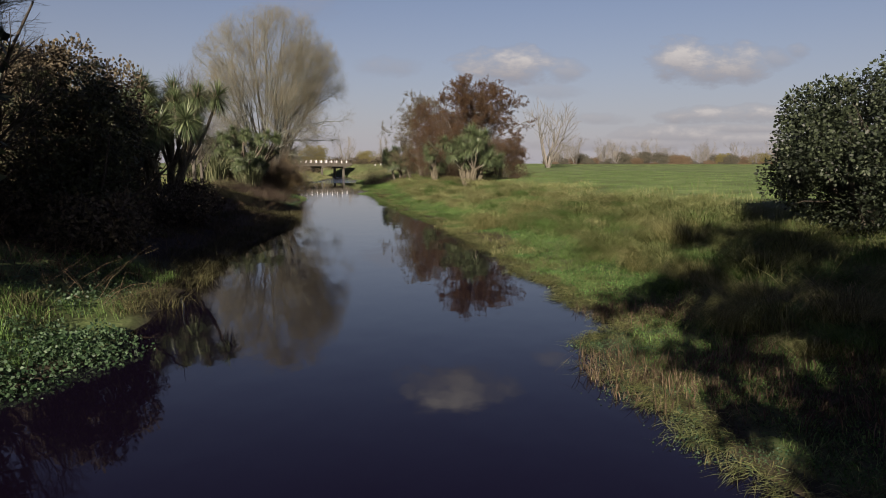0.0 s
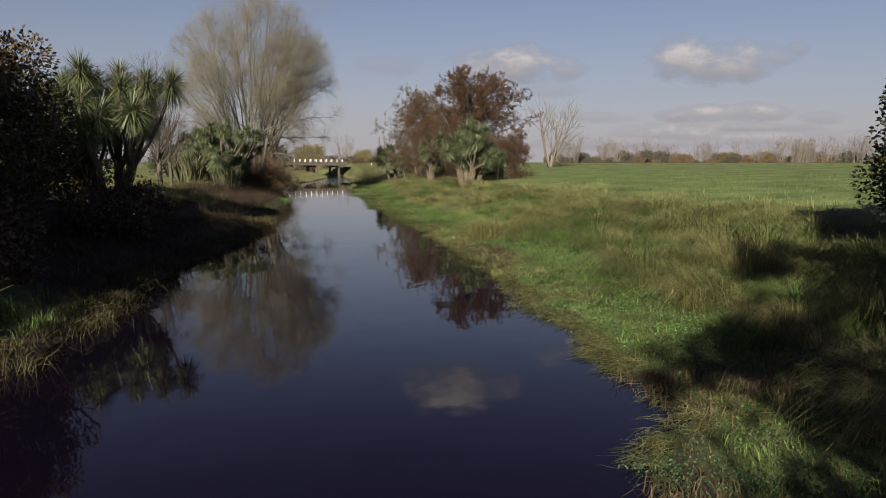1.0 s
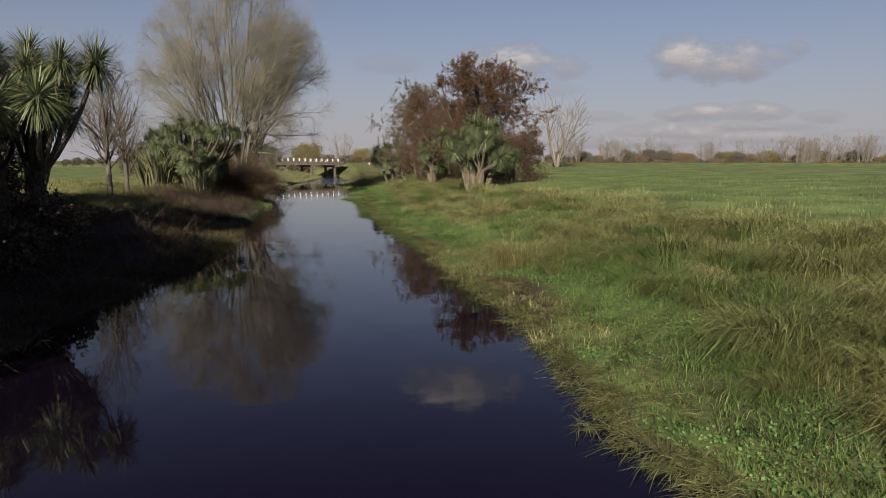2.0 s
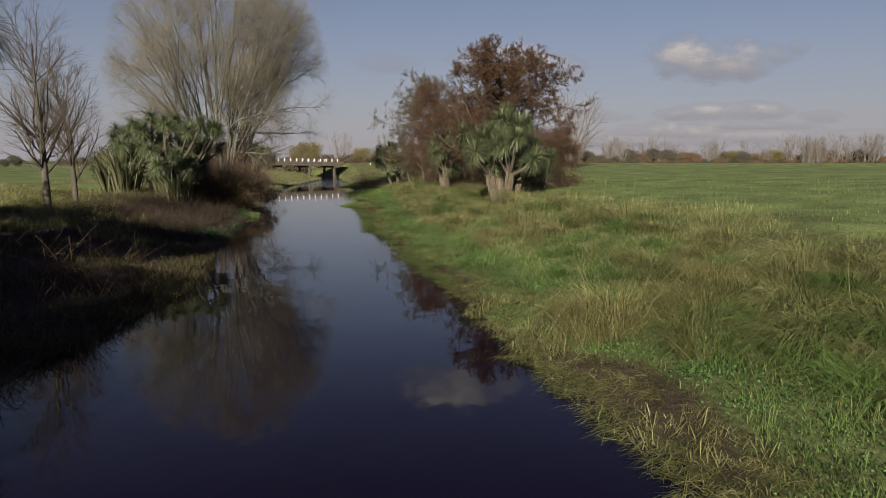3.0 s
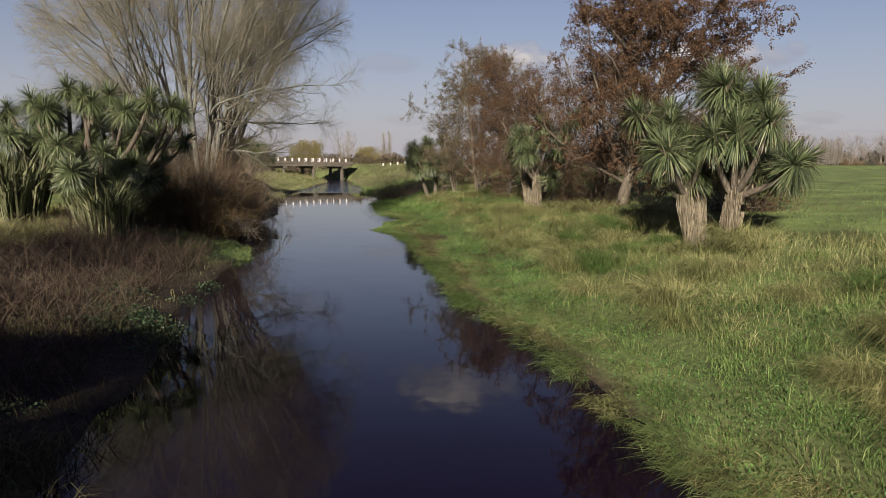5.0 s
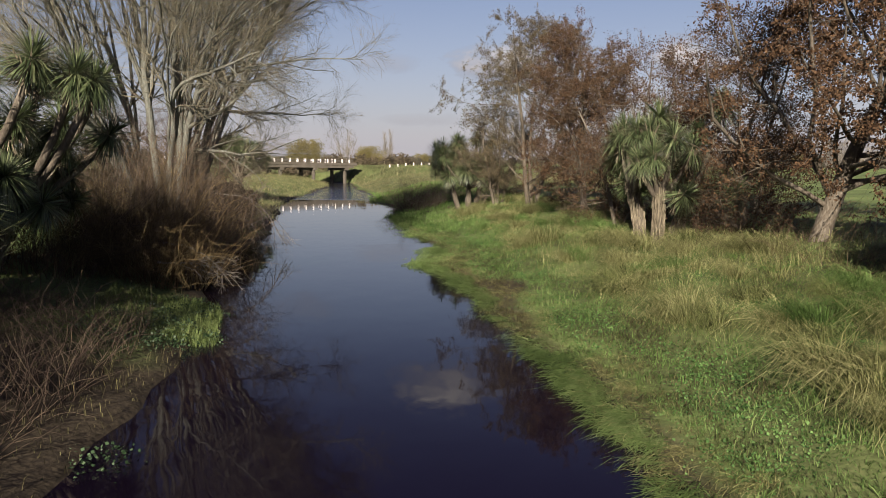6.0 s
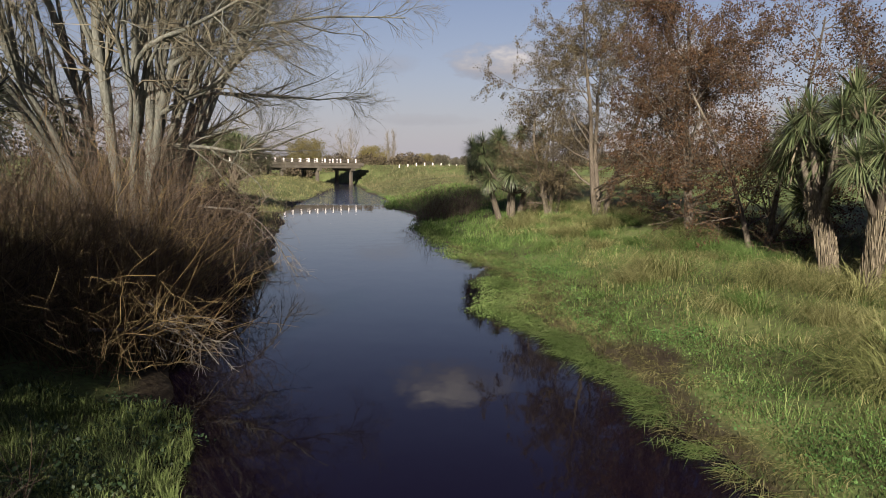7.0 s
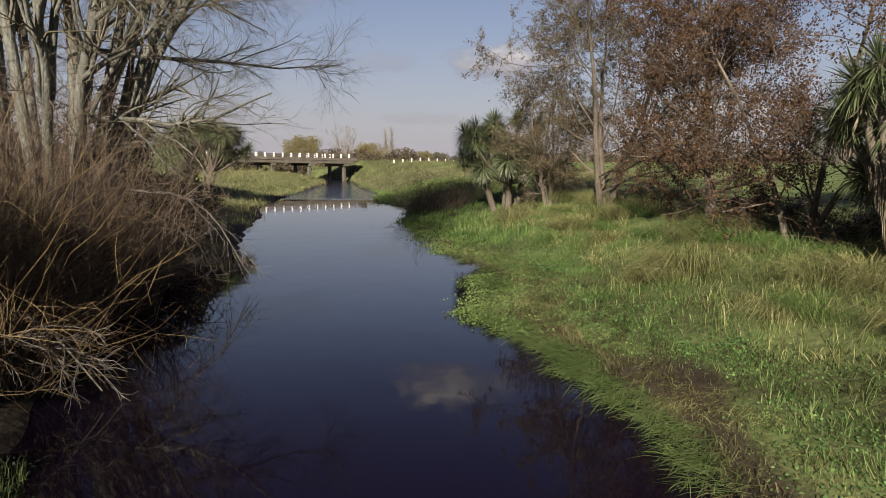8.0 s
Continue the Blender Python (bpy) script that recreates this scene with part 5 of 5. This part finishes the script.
def poplar(height, seed, mat):
    rng = np.random.RandomState(seed)
    ob = thing("poplar_tree", (0, 0, 0), "", "tree")
    main = branch((0, 0, -0.5), (0, 0, 1), height, 0.25, 0.03, rng, 0, 0.02, 8)
    subs = sprout(main, 170, rng, 0.08, 0.97, 30, height * 0.24, 0.4, 0.06, 0.05, 5, 0.03)
    part("trunk", tube_mesh("poplar_trunk", [main], 6, M[mat]), ob)
    part("crown", tube_mesh("poplar_crown", subs, 3, M[mat]), ob)
    return ob


def far_bare(height, spread, seed):
    rng = np.random.RandomState(seed)
    ob = thing("far_bare_tree", (0, 0, 0), "", "tree")
    mains = [branch((0, 0, -0.3), (0.4 * np.cos(a), 0.4 * np.sin(a), 1), height, 0.22, 0.05, rng, 0.02, 0.06, 7) for a in np.arange(5) * 1.26]
    subs, twigs = [], []
    subs += sprouts(mains, 8, rng, 0.2, 1.0, 40, spread * 0.4, 0.5, 0.05, 0.1, 5, 0.045)
    twigs += sprouts(subs, 5, rng, 0.2, 1.0, 38, spread * 0.2, 0.5, 0.02, 0.1, 3, 0.04)
    part("trunk", tube_mesh("far_bare_trunk", mains, 5, M["far_twig"]), ob)
    part("crown", tube_mesh("far_bare_crown", subs + twigs, 3, M["far_twig"]), ob)
    return ob


def place(ob, x, y, scale, label, group=""):
    tagged(ob, label, "tree", group)
    ob.location = (x, y, float(land(x, y)) - 0.1)
    ob.scale = [scale] * 3
    return ob


def again(ob, x, y, scale, turn=0.0):
    ob.scale = (1, 1, 1)
    made = copy_thing(ob, pose(x, y, float(land(x, y)) - 0.1, 0, 0, turn))
    made.scale = [scale] * 3
    return made


def make_distance():
    rng = np.random.RandomState(101)
    W = place(far_round_tree(10, 15, 1, "willow_far", 10000, 0.011), -53.5, 290, 1.0, "round yellow-olive willow far beyond the bridge")
    again(W, -31.5, 292, 0.78, 70)
    again(W, -84, 300, 0.7, 30)
    D = place(far_round_tree(10, 12, 2, "far_dark", 2600, 0.022), -100, 330, 0.8, "rounded dull olive tree in the distance", "far tree line")
    R = place(far_round_tree(9, 13, 6, "far_rust", 2300, 0.023), -112, 335, 0.7, "rounded brown-leaved tree in the distance", "far tree line")
    E = place(far_round_tree(10, 13, 7, "dark_leaf", 2600, 0.03), 338, 590, 1.25, "dark evergreen standing in the far tree line")
    B = place(far_bare(12, 13, 3), -40.5, 296, 1.02, "bare spreading tree in the distance", "far tree line")
    G = place(far_bare(10.5, 14, 4), 21.0, 140, 1.0, "pale leafless willow standing in the field")
    P = place(poplar(14, 5, "far_twig"), -29.0, 330, 0.95, "slim bare poplar in the distance", "far poplars")
    again(P, -27.0, 331, 1.05, 90)
    # tree line past the field
    for k in range(110):
        y = rng.uniform(540, 640)
        x = (0.15 + 0.0052 * k + rng.uniform(-0.004, 0.004)) * y
        kind = rng.choice(4, p=[0.36, 0.36, 0.08, 0.20])
        again((D, B, W, R)[kind], x, y, rng.uniform(0.75, 1.35) * (1.05, 1.4, 0.9, 1.0)[kind], rng.uniform(0, 360))
    for k in range(60):
        y = rng.uniform(520, 545)
        again((D, R)[rng.choice(2)], (0.15 + 0.0095 * k) * y, y, rng.uniform(0.35, 0.6), rng.uniform(0, 360))
    for k in range(9):
        again(P, 262 + k * 2.0, 530, rng.uniform(1.25, 1.45), k * 40)
    # far left and behind the bridge
    for k in range(34):
        y = rng.uniform(330, 460)
        x = (-0.62 + 0.018 * k + rng.uniform(-0.006, 0.006)) * y
        again((D, B, W)[rng.choice(3, p=[0.68, 0.27, 0.05])], x, y, rng.uniform(0.5, 0.85), rng.uniform(0, 360))
    for k in range(34):
        y = rng.uniform(335, 380)
        again((D, B)[rng.choice(2, p=[0.75, 0.25])], (-0.34 + 0.0105 * k) * y, y, rng.uniform(0.32, 0.55), rng.uniform(0, 360))
    for k in range(12):
        y = rng.uniform(480, 560)
        again(D, (-0.035 + 0.013 * k) * y, y, rng.uniform(0.5, 0.8), rng.uniform(0, 360))


make_distance()


# ---- bridge ----
def box_mesh(name, size, mat, bevel=0.02):
    bm = bmesh.new()
    bmesh.ops.create_cube(bm, size=1.0)
    bmesh.ops.scale(bm, vec=size, verts=bm.verts)
    bmesh.ops.bevel(bm, geom=bm.edges[:], offset=bevel, segments=1, affect="EDGES")
    me = bpy.data.meshes.new(name)
    bm.to_mesh(me)
    bm.free()
    me.materials.append(mat)
    return me


def make_bridge():
    a, b = Vector((-21.4, 147.6, 0)), Vector((-41.2, 132.4, 0))
    length = (b - a).length
    turn = math.degrees(math.atan2((b - a).y, (b - a).x))
    ob = thing("bridge", a, "low concrete road bridge with white-topped posts", "bridge")
    ob.matrix_basis = Matrix.Translation(a) @ pose(0, 0, 0, 0, 0, turn)
    rise = 0.012

    def put(name, me, x, y, z, label=""):
        o = part(name, me, ob, label)
        o.location = (x, y, z + rise * x)
        return o

    deck = put("deck", box_mesh("bridge_deck", (length + 2, 5.4, 0.34), M["concrete"]), length / 2, 0, 2.76)
    deck.rotation_euler.y = -rise
    for y in (-2.4, 2.4):
        beam = put("beam", box_mesh("bridge_beam", (length + 1, 0.45, 0.45), M["concrete"]), length / 2, y, 2.45)
        beam.rotation_euler.y = -rise
    post, rail = box_mesh("bridge_post", (0.17, 0.14, 0.5), M["white"], 0.02), box_mesh("bridge_rail", (length + 1, 0.07, 0.12), M["rail"], 0.01)
    for side in (2.5, -2.5):
        for k in range(int(length / 1.15) + 1):
            put("post", post, 0.2 + 1.15 * k, side, 3.20)
        for z in (3.08, 3.28):
            r = put("rail", rail, length / 2, side, z)
            r.location.z = z + rise * length / 2
            r.rotation_euler.y = -rise
    pier, cap = box_mesh("bridge_pier", (0.36, 0.5, 3.2), M["concrete"], 0.05), box_mesh("bridge_cap", (0.6, 5.2, 0.35), M["concrete"], 0.03)
    for x in (0.6, 5.6, 10.6, 15.6, 20.6):
        put("pier_cap", cap, x, 0, 2.06)
        for y in (-1.9, 1.9):
            put("pier", pier, x, y, 0.35)
    # marker posts along the road
    mp = box_mesh("marker_post", (0.14, 0.14, 0.45), M["white"], 0.02)
    for k in range(3, 30):
        x, y = -17.8 + 1.15 * k, 145.8 + 0.75 * k
        o = tagged(part("marker_post", mp), "short white post beside the road", "post", "white posts along the road")
        o.location = (x, y, float(land(x, y)) + 0.2)


make_bridge()
